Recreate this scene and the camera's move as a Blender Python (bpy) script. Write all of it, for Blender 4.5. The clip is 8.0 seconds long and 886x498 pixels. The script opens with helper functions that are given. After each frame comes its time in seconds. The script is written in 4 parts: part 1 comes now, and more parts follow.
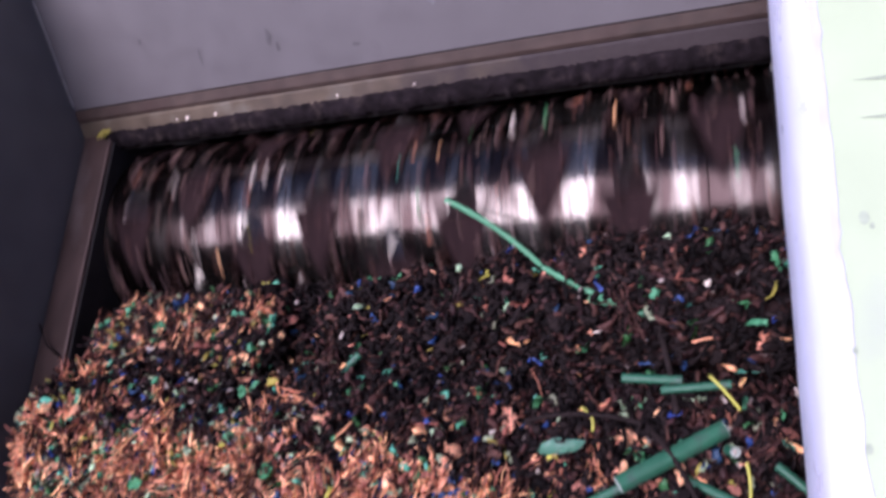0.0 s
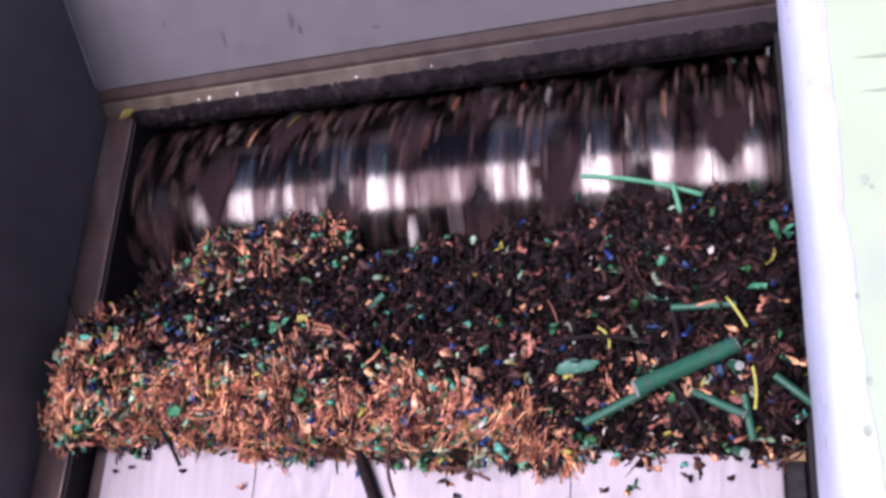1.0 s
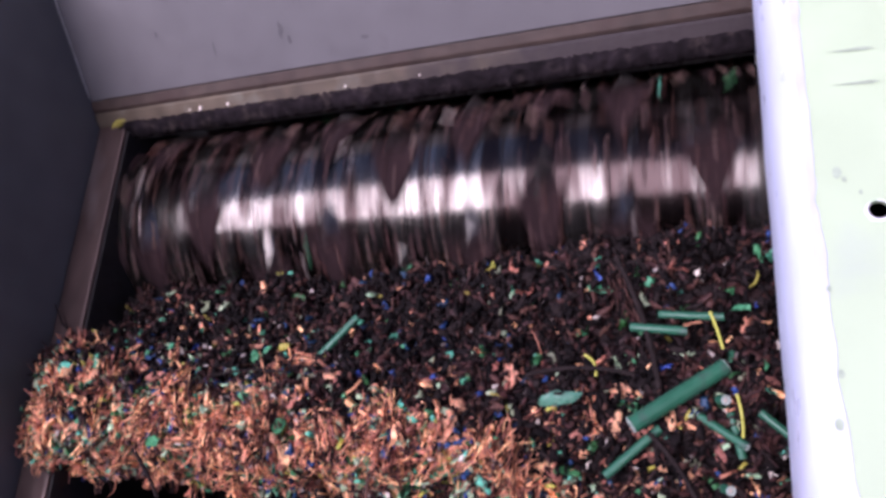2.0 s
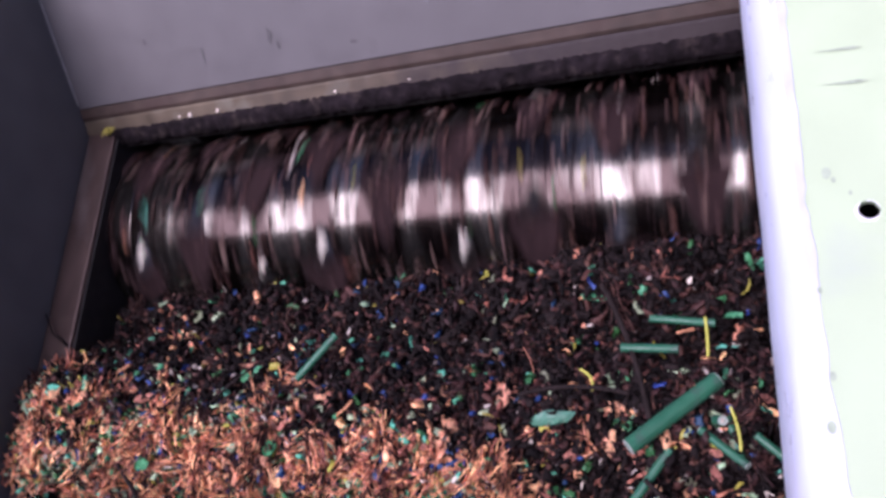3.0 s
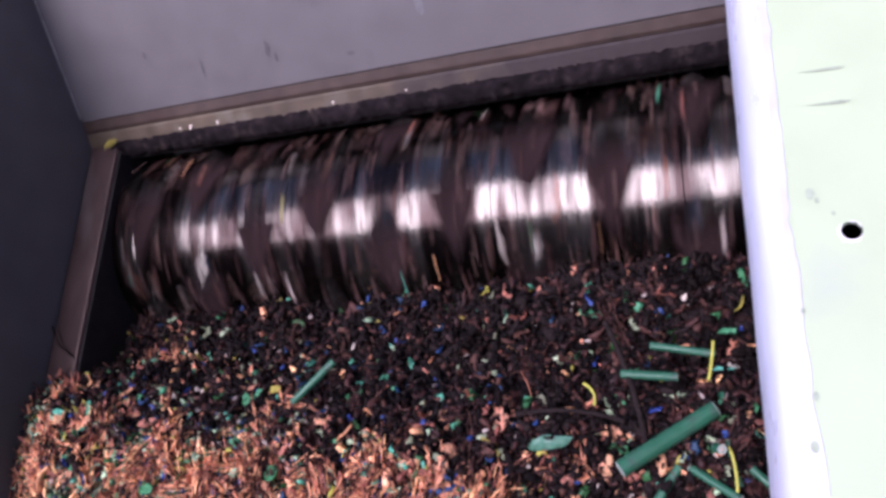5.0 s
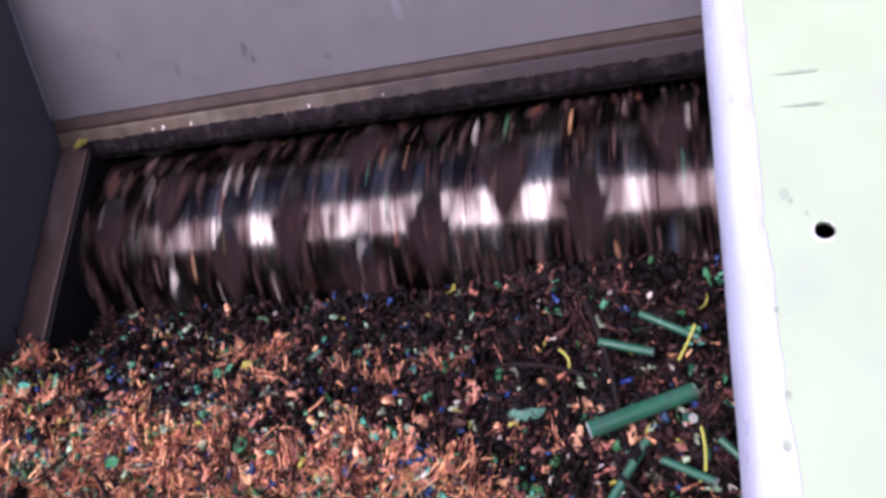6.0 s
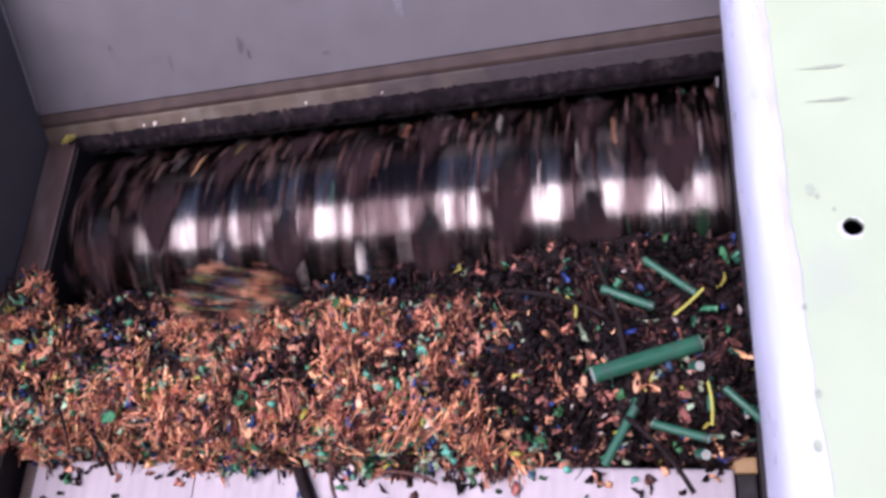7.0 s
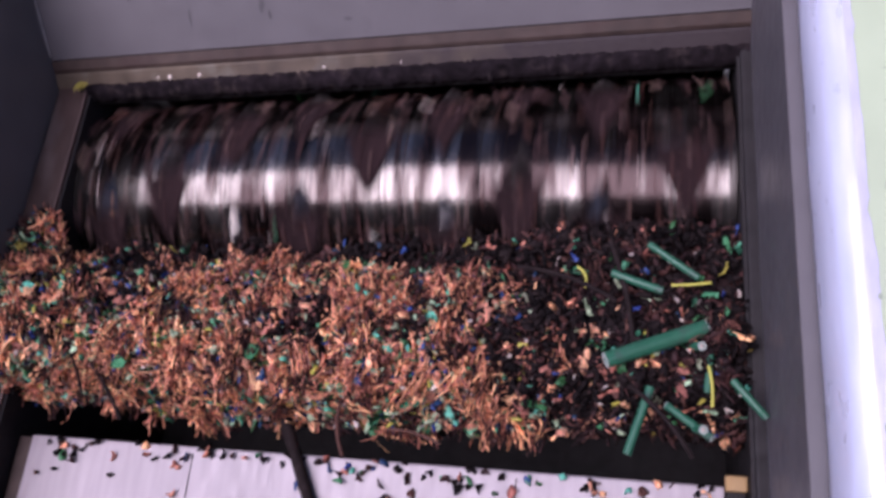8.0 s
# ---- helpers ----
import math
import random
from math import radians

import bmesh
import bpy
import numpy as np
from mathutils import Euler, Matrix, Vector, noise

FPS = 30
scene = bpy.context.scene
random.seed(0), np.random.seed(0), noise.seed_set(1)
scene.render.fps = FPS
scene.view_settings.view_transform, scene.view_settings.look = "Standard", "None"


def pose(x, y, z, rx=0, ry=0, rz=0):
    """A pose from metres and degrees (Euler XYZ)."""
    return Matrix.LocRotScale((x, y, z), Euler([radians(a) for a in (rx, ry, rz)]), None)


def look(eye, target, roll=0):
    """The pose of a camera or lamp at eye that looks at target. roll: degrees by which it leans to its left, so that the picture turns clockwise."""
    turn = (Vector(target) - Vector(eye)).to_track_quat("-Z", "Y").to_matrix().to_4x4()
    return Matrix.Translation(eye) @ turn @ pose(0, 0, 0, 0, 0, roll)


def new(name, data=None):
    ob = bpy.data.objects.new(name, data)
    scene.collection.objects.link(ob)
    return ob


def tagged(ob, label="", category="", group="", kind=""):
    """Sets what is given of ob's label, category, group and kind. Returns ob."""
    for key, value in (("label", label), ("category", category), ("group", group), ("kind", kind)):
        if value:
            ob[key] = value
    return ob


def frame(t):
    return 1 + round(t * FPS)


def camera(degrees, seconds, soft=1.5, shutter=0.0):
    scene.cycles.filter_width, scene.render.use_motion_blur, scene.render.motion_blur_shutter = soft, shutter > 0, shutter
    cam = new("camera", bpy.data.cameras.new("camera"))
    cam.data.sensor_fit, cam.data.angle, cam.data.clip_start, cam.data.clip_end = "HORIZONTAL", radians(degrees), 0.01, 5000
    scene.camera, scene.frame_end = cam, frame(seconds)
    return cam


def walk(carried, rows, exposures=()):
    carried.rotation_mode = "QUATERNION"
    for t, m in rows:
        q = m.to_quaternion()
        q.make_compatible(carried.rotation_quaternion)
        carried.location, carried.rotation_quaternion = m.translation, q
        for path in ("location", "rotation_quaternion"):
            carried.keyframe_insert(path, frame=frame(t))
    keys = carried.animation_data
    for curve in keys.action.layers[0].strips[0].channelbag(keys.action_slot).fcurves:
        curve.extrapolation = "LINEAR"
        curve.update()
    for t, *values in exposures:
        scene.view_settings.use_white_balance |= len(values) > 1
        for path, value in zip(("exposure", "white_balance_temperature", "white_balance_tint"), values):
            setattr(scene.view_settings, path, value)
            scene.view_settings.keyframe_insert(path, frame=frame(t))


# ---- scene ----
cam = camera(58.0, 8.0, soft=3.3, shutter=0.65)
PATH = [
    (0, (0.72, -0.416, 0.603), (-0.008, 0.215, -1.15), -49.1),
    (0.5, (0.701, -0.442, 0.639), (0.012, 0.178, -1.132), -47.4),
    (1, (0.702, -0.448, 0.647), (0.016, 0.164, -1.129), -48.3),
    (2.5, (0.724, -0.467, 0.626), (0.021, 0.227, -1.113), -45.4),
    (3, (0.722, -0.46, 0.627), (0.032, 0.221, -1.123), -46.2),
    (3.5, (0.719, -0.449, 0.631), (0.019, 0.18, -1.134), -49.3),
    (4, (0.721, -0.452, 0.629), (0.022, 0.212, -1.123), -47.3),
    (5.5, (0.739, -0.444, 0.639), (0.024, 0.216, -1.109), -48.9),
    (6, (0.733, -0.457, 0.626), (0.085, 0.253, -1.128), -43.3),
    (6.5, (0.723, -0.463, 0.628), (0.086, 0.263, -1.124), -42.0),
    (7, (0.709, -0.462, 0.617), (0.114, 0.276, -1.144), -39.5),
    (7.5, (0.691, -0.469, 0.63), (0.114, 0.252, -1.144), -37.6),
    (8, (0.681, -0.472, 0.644), (0.148, 0.202, -1.162), -35.5),
]
walk(cam, [(t, look(e, g, r)) for t, e, g, r in PATH], exposures=[(0, 0.90, 5800, 32), (7.0, 0.86, 5820, 32), (8.0, 0.52, 5830, 34)])

# ---- light ----
world = bpy.data.worlds.new("sky")
scene.world = world
world.use_nodes = True
wn, wl = world.node_tree.nodes, world.node_tree.links
sky = wn.new("ShaderNodeTexSky")
sky.sky_type, sky.sun_disc = "NISHITA", False
SUN_FROM = Vector((-0.28, -0.28, 0.90)).normalized()
sky.sun_elevation = math.asin(SUN_FROM.z)
sky.sun_rotation = math.atan2(SUN_FROM.x, SUN_FROM.y)
wl.new(sky.outputs[0], wn["Background"].inputs[0])
wn["Background"].inputs[1].default_value = 0.09

sun = new("sun", bpy.data.lights.new("sun", "SUN"))
sun.data.energy, sun.data.angle, sun.data.color = 4.0, radians(54), (1.0, 0.95, 0.90)
sun.matrix_world = look(SUN_FROM * 5, (0, 0, 0))


# ---- materials ----
def mat(name, base, rough=0.6, metal=0.0, var=0.25, scale=40.0, bump=0.15, bump_scale=300.0, stain=None, stain_at=0.55,
        stain_scale=9.0, stretch=(1, 1, 1), island=0.0, piece=0.0, spec=0.5, x_fade=None, hue=(0.482, 0.525)):
    """A surface with grain, broad variation, an optional second colour in patches, and fine relief."""
    m = bpy.data.materials.new(name)
    m.use_nodes = True
    n, l = m.node_tree.nodes, m.node_tree.links
    b = n["Principled BSDF"]
    b.inputs["Metallic"].default_value = metal
    b.inputs["Specular IOR Level"].default_value = spec
    co = n.new("ShaderNodeTexCoord")
    mp = n.new("ShaderNodeMapping")
    mp.inputs["Scale"].default_value = stretch
    l.new(co.outputs["Object"], mp.inputs[0])

    def noise_tex(sc, detail=5.0):
        t = n.new("ShaderNodeTexNoise")
        t.inputs["Scale"].default_value, t.inputs["Detail"].default_value = sc, detail
        l.new(mp.outputs[0], t.inputs["Vector"])
        return t.outputs["Fac"]

    def remap(fac, a, z, lo, hi):
        r = n.new("ShaderNodeMapRange")
        for key, v in zip(("From Min", "From Max", "To Min", "To Max"), (a, z, lo, hi)):
            r.inputs[key].default_value = v
        l.new(fac, r.inputs["Value"])
        return r.outputs[0]

    def mult(x, y):
        q = n.new("ShaderNodeMath")
        q.operation = "MULTIPLY"
        l.new(x, q.inputs[0])
        l.new(y, q.inputs[1])
        return q.outputs[0]

    value = mult(remap(noise_tex(scale), 0.3, 0.7, 1 - var, 1 + var), remap(noise_tex(scale / 7), 0.3, 0.7, 1 - var * 0.6, 1 + var * 0.6))
    if island:
        g = n.new("ShaderNodeNewGeometry")
        value = mult(value, remap(g.outputs["Random Per Island"], 0, 1, 1 - island, 1 + island))
    if piece:
        o = n.new("ShaderNodeObjectInfo")
        value = mult(value, remap(o.outputs["Random"], 0, 1, 1 - piece, 1 + piece))
    hsv = n.new("ShaderNodeHueSaturation")
    hsv.inputs["Color"].default_value = (*base, 1)
    l.new(value, hsv.inputs["Value"])
    if island:
        l.new(remap(n.new("ShaderNodeNewGeometry").outputs["Random Per Island"], 0, 1, *hue), hsv.inputs["Hue"])
    colour = hsv.outputs[0]
    if stain:
        mix = n.new("ShaderNodeMix")
        mix.data_type = "RGBA"
        l.new(remap(noise_tex(stain_scale, 8.0), stain_at, stain_at + 0.16, 0, 1), mix.inputs["Factor"])
        l.new(colour, mix.inputs["A"])
        mix.inputs["B"].default_value = (*stain, 1)
        colour = mix.outputs["Result"]
    if x_fade:  # a second colour that takes over along the thing's length: from, to, colour
        mix = n.new("ShaderNodeMix")
        mix.data_type = "RGBA"
        sep = n.new("ShaderNodeSeparateXYZ")
        l.new(co.outputs["Object"], sep.inputs[0])
        add = n.new("ShaderNodeMath")
        l.new(sep.outputs[0], add.inputs[0])
        l.new(remap(noise_tex(24, 6.0), 0.3, 0.7, -0.12, 0.12), add.inputs[1])
        l.new(remap(add.outputs[0], x_fade[0], x_fade[1], 0, 1), mix.inputs["Factor"])
        l.new(colour, mix.inputs["A"])
        mix.inputs["B"].default_value = (*x_fade[2], 1)
        colour = mix.outputs["Result"]
    l.new(colour, b.inputs["Base Color"])
    l.new(remap(noise_tex(scale * 2), 0.3, 0.7, max(rough - 0.12, 0.03), min(rough + 0.12, 1)), b.inputs["Roughness"])
    if bump:
        bp = n.new("ShaderNodeBump")
        bp.inputs["Strength"].default_value, bp.inputs["Distance"].default_value = bump, 0.002
        l.new(noise_tex(bump_scale, 6.0), bp.inputs["Height"])
        l.new(bp.outputs[0], b.inputs["Normal"])
    return m


PAINT_GREY = mat("grey_paint", (0.122, 0.110, 0.117), 0.5, var=0.06, scale=30, bump=0.06, stain=(0.098, 0.087, 0.093), stain_at=0.64, stain_scale=22)
PAINT_DARK = mat("dark_paint", (0.130, 0.124, 0.128), 0.55, var=0.12, scale=25, bump=0.05)
PAINT_GREEN = mat("pale_green_paint", (0.50, 0.59, 0.40), 0.45, var=0.03, scale=20, bump=0.04, stain=(0.47, 0.53, 0.43), stain_at=0.6, stain_scale=12)
WORN_EDGE = mat("worn_edge", (0.76, 0.78, 0.95), 0.36, 0.35, var=0.06, scale=60, bump=0.12, stain=(0.52, 0.54, 0.72), stain_at=0.64, stain_scale=25, stretch=(1, 0.25, 1))
RUST_STEEL = mat("rusty_steel", (0.062, 0.040, 0.033), 0.6, 0.3, var=0.25, scale=70, bump=0.2, stain=(0.06, 0.035, 0.03), stain_at=0.5, stain_scale=14)
TAN_STEEL = mat("tan_dusty_steel", (0.115, 0.085, 0.060), 0.55, 0.35, var=0.22, scale=60, bump=0.2, stain=(0.16, 0.14, 0.115), stain_at=0.58, stain_scale=30, x_fade=(0.26, 0.58, (0.040, 0.028, 0.030)))
CRUD = mat("caked_dust", (0.014, 0.010, 0.012), 0.95, var=0.5, scale=120, bump=0.8, bump_scale=220, stain=(0.045, 0.033, 0.031), stain_at=0.58, stain_scale=60, spec=0.1)
PLATE = mat("bright_steel_plate", (0.36, 0.31, 0.325), 0.48, 0.25, var=0.10, scale=50, bump=0.12, bump_scale=150, stretch=(3, 0.35, 1), stain=(0.27, 0.22, 0.225), stain_at=0.6, stain_scale=16)
ROTOR_STEEL = mat("polished_rotor_steel", (0.165, 0.148, 0.136), 0.18, 0.95, var=0.3, scale=60, bump=0.06, bump_scale=90, stretch=(5, 0.9, 0.9), stain=(0.028, 0.019, 0.0185), stain_at=0.385, stain_scale=8)
KNIFE_STEEL = mat("knife_steel", (0.13, 0.11, 0.108), 0.42, 1.0, var=0.1, scale=80, bump=0.1, piece=0.2)
POCKET = mat("shaded_chip_pocket", (0.022, 0.012, 0.013), 0.9, var=0.4, scale=90, bump=0.4, spec=0.08)
BLACK_STEEL = mat("black_steel", (0.018, 0.014, 0.015), 0.7, 0.2, var=0.3, scale=50)
BED = mat("fine_dark_granulate", (0.018, 0.010, 0.010), 0.95, var=0.5, scale=260, bump=0.8, bump_scale=400, spec=0.1, stain=(0.05, 0.022, 0.017), stain_at=0.58, stain_scale=90)
COPPER = mat("shredded_copper", (0.88, 0.350, 0.215), 0.48, 0.20, var=0.35, scale=160, bump=0.2, island=0.65)
COPPER_WOOL = mat("felted_copper_wool", (0.84, 0.37, 0.24), 0.6, 0.2, var=0.55, scale=420, bump=1.0, bump_scale=700, island=0.45, stretch=(2.6, 0.5, 0.7), stain=(0.10, 0.035, 0.028), stain_at=0.56, stain_scale=150)
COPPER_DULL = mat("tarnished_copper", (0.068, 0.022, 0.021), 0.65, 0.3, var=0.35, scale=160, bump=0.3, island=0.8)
GREEN = mat("green_insulation", (0.075, 0.31, 0.19), 0.5, var=0.2, scale=90, bump=0.1, island=0.75, hue=(0.42, 0.53))
GREEN_TUBE = mat("green_cable_sheath", (0.024, 0.130, 0.074), 0.42, var=0.12, scale=60, bump=0.08, stain=(0.040, 0.10, 0.07), stain_at=0.56, stain_scale=80)
PALE_GREEN = mat("pale_green_insulation", (0.34, 0.44, 0.28), 0.5, var=0.2, scale=90, island=0.7, hue=(0.40, 0.54))
BLUE = mat("blue_insulation", (0.023, 0.068, 0.20), 0.5, var=0.12, scale=60, island=0.6)
YELLOW = mat("yellow_insulation", (0.46, 0.38, 0.07), 0.45, var=0.12, scale=60, island=0.3)
WHITE = mat("grey_white_insulation", (0.54, 0.44, 0.40), 0.55, var=0.2, scale=60, island=0.6)
BLACK = mat("black_insulation", (0.013, 0.0085, 0.009), 0.85, var=0.4, scale=160, bump=0.3, island=0.7, spec=0.15)
CUT_FACE = mat("pale_cut_plastic", (0.42, 0.46, 0.42), 0.6, var=0.15, scale=200)
RED = mat("red_insulation", (0.45, 0.03, 0.025), 0.45, var=0.1, scale=60, island=0.3)
TAN = mat("tan_brass", (0.36, 0.22, 0.09), 0.5, 0.3, var=0.15, scale=60)
CABLE_DUST = mat("brown_cable_dust", (0.150, 0.085, 0.080), 0.9, var=0.5, scale=120, bump=0.3, island=0.5, spec=0.15)
GROUND = mat("concrete_ground", (0.30, 0.29, 0.27), 0.9, var=0.2, scale=8, bump=0.3, bump_scale=60)


# ---- helpers of the scene ----
def mesh_of(bm, name, material, smooth=False):
    me = bpy.data.meshes.new(name)
    bmesh.ops.recalc_face_normals(bm, faces=bm.faces)
    bm.to_mesh(me)
    bm.free()
    me.materials.append(material)
    if smooth:
        for p in me.polygons:
            p.use_smooth = True
    return me


def part(name, bm, material, parent=None, label="", smooth=False):
    ob = new(name, mesh_of(bm, name, material, smooth))
    if parent:
        ob.parent = parent
    if label:
        tagged(ob, label)
    return ob


def box(x0, x1, y0, y1, z0, z1, bevel=0.0):
    bm = bmesh.new()
    bmesh.ops.create_cube(bm, size=1)
    for v in bm.verts:
        v.co = Vector((x0 + (v.co.x + 0.5) * (x1 - x0), y0 + (v.co.y + 0.5) * (y1 - y0), z0 + (v.co.z + 0.5) * (z1 - z0)))
    if bevel:
        bmesh.ops.bevel(bm, geom=list(bm.edges), offset=bevel, segments=2, affect="EDGES", profile=0.6)
    return bm


def extrude_x(profile, x0, x1):
    """A closed profile of (y, z) drawn out along x."""
    bm = bmesh.new()
    a = [bm.verts.new((x0, y, z)) for y, z in profile]
    b = [bm.verts.new((x1, y, z)) for y, z in profile]
    bm.faces.new(a)
    bm.faces.new(b[::-1])
    for i in range(len(a)):
        j = (i + 1) % len(a)
        bm.faces.new((a[i], a[j], b[j], b[i]))
    return bm


def tube(points, radius, inner=0.0, sides=14, taper=1.0):
    """A pipe along points, its ends closed, with a bore at both ends when inner is given."""
    bm = bmesh.new()
    rings, pts = [], [Vector(p) for p in points]
    for i, p in enumerate(pts):
        d = (pts[min(i + 1, len(pts) - 1)] - pts[max(i - 1, 0)]).normalized()
        u = d.cross(Vector((0.13, 0.2, 1))).normalized()
        w = d.cross(u)
        r = radius * (1 + (taper - 1) * i / (len(pts) - 1))
        rings.append((p, d, u, w, r))

    def ring(p, u, w, r):
        return [bm.verts.new(p + (u * math.cos(a) + w * math.sin(a)) * r) for a in (2 * math.pi * k / sides for k in range(sides))]

    loops = []
    if inner:
        p, d, u, w, r = rings[0]
        loops += [ring(p + d * radius * 1.5, u, w, inner), ring(p, u, w, inner)]
    loops += [ring(p, u, w, r) for p, d, u, w, r in rings]
    if inner:
        p, d, u, w, r = rings[-1]
        loops += [ring(p, u, w, inner), ring(p - d * radius * 1.5, u, w, inner)]
    for a, b in zip(loops, loops[1:]):
        for k in range(sides):
            bm.faces.new((a[k], a[(k + 1) % sides], b[(k + 1) % sides], b[k]))
    bm.faces.new(loops[0])
    bm.faces.new(loops[-1][::-1])
    return bm


def flat_plate(outline, z0, z1):
    bm = bmesh.new()
    a = [bm.verts.new((x, y, z0)) for x, y in outline]
    b = [bm.verts.new((x, y, z1)) for x, y in outline]
    bm.faces.new(a)
    bm.faces.new(b[::-1])
    for i in range(len(a)):
        j = (i + 1) % len(a)
        bm.faces.new((a[i], a[j], b[j], b[i]))
    return bm


def empty(name, at=(0, 0, 0)):
    ob = new(name)
    ob.empty_display_size = 0.02
    ob.location = at
    return ob


# ---- the hopper and the chamber ----
W0, W1 = 0.045, 0.745          # inner faces of the chamber's side plates
LEDGE_Z = -0.02


def build_structure():
    tagged(part("ground", box(-40, 40, -40, 40, -1.3, -1.25), GROUND), "bare grey concrete ground under the machine", "ground", kind="structure")
    tagged(part("wall_left", extrude_x([(-0.95, -0.30), (0.62, -0.30), (0.62, 0.58), (0.12, 0.17), (-0.36, 0.15), (-0.46, 0.08), (-0.95, 0.08)], -0.012, 0.0), PAINT_DARK), "dark grey painted steel hopper side wall", "wall", kind="structure")
    tagged(part("wall_rear", extrude_x([(0.0, 0.0), (0.55, 0.506), (0.562, 0.494), (0.012, -0.012)], 0.0005, 0.95), PAINT_GREY),
           "sloping light grey painted steel hopper plate above the rotor", "wall", kind="structure")
    tagged(part("wall_right", box(0.757, 0.769, -0.94, 0.295, -0.0185, 0.162), PAINT_GREY), "grey painted steel hopper side wall", "wall", kind="structure")
    tagged(part("wall_front", box(0.0005, 0.79, -0.962, -0.95, -0.30, 0.19), PAINT_GREY), "grey painted steel front wall of the hopper", "wall", kind="structure")
    tagged(part("chamber_floor", box(0.0, 0.79, -0.95, 0.06, -0.34, -0.305), BLACK_STEEL), "dark steel floor of the cutting chamber", "floor", kind="structure")
    tagged(part("chamber_wall_rear", box(W0, W1, 0.035, 0.06, -0.30, -0.035), BLACK_STEEL), "dark steel wall behind the rotor", "wall", kind="structure")
    # left plate in worn brown steel, right plate in a darker, black one
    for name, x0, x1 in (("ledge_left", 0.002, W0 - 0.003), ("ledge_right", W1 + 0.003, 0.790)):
        tagged(part(name, box(x0, x1, -0.949, 0.005, -0.30, LEDGE_Z, 0.0025), LEDGE_STEEL if x0 < 0.1 else BLACK_STEEL), "thick worn steel side plate of the cutting chamber", "side plate", kind="structure")
    # thin black sheets that paint the shade in the gaps beside the rotor
    for name, x0 in (("liner_left", W0 - 0.0029), ("liner_right", W1 + 0.0001)):
        tagged(part(name, box(x0, x0 + 0.0028, -0.948, 0.004, -0.30, LEDGE_Z - 0.004), BLACK_STEEL), "black sheet standing in for shade inside the cutting chamber", "liner", kind="structure")


BLOCKER_PAINT = mat("dark_sky_blocker", (0.045, 0.042, 0.045), 0.8, var=0.2, scale=3, bump=0.2, bump_scale=20)


def build_body():
    """The plain body that carries the chamber, and the housing that carries the cover."""
    for name, b in (("machine_body", (-0.012, 0.804, -0.962, 0.06, -1.252, -0.342)), ("machine_housing", (0.807, 1.275, -0.945, 0.295, -1.252, 0.2028))):
        tagged(part(name, box(*b, 0.003), PAINT_DARK), "plain dark painted steel body of the machine", "machine body", kind="structure")


build_body()


def build_sky_blockers():
    """Plain dark walls added out of view; they block sky and bound the rotor's highlight."""
    for name, b in (("wall_hall_rear", (0.25, 3.2, 1.30, 1.45, -1.26, 3.6)), ("wall_hall_right", (3.2, 3.35, -0.60, 1.45, -1.26, 3.6)),
                    ("wall_hall_front", (-5.0, 3.35, -2.35, -2.20, -1.26, 4.6))):
        tagged(part(name, box(*b, 0.01), BLOCKER_PAINT), "plain dark wall added out of view to block the sky", "wall", kind="structure")


build_sky_blockers()
LEDGE_STEEL = mat("worn_brown_steel", (0.090, 0.056, 0.050), 0.5, 0.4, var=0.2, scale=60, bump=0.15, stain=(0.24, 0.20, 0.195), stain_at=0.60, stain_scale=7, stretch=(1, 0.5, 1))


def build_plate_marks():
    """The weld along the plate's side, and smears and scratches on its face."""
    d = Vector((0, 0.7360, 0.6770))
    n, x_axis = Vector((0, -0.677, 0.736)), Vector((1, 0, 0))
    tagged(part("trim_seam", tube([(0.0012, 0.002, 0.004), (0.0014, 0.10, 0.0945), (0.0012, 0.30, 0.2785)], 0.0013, sides=6), SEAM), "pale weld seam between hopper plate and side wall", "weld seam", kind="structure")
    for k, (x, u, w, h, m) in enumerate(((0.470, 0.075, 0.010, 0.016, SMEAR), (0.455, 0.055, 0.005, 0.010, SMEAR), (0.530, 0.090, 0.016, 0.008, SMEAR), (0.560, 0.078, 0.006, 0.010, SMEAR),
                                     (0.190, 0.034, 0.0012, 0.010, SCUFF), (0.276, 0.042, 0.003, 0.009, SCUFF), (0.284, 0.030, 0.002, 0.004, SCUFF), (0.120, 0.060, 0.002, 0.003, SCUFF), (0.370, 0.020, 0.004, 0.002, SCUFF), (0.610, 0.050, 0.002, 0.006, SCUFF))):
        bm = bmesh.new()
        ring = []
        for i in range(14):
            t = 2 * math.pi * i / 14
            r = 1 + 0.55 * noise.noise((math.cos(t) * 1.6, math.sin(t) * 1.6, k * 3.1))
            p = x_axis * (x + w * r * math.cos(t)) + d * (u + h * r * math.sin(t)) + n * 0.0006
            ring.append(bm.verts.new(p))
        bm.faces.new(ring)
        tagged(part("trim_mark", bm, m), "pale smear on the grey hopper plate" if m is SMEAR else "dark scuff on the grey hopper plate", "mark", kind="structure")


SEAM = mat("weld_bead", (0.30, 0.28, 0.29), 0.5, 0.3, var=0.2, scale=200)
SMEAR = mat("pale_smear", (0.160, 0.150, 0.165), 0.45, var=0.2, scale=120)
SCUFF = mat("dark_scuff", (0.085, 0.077, 0.082), 0.6, var=0.2, scale=150)


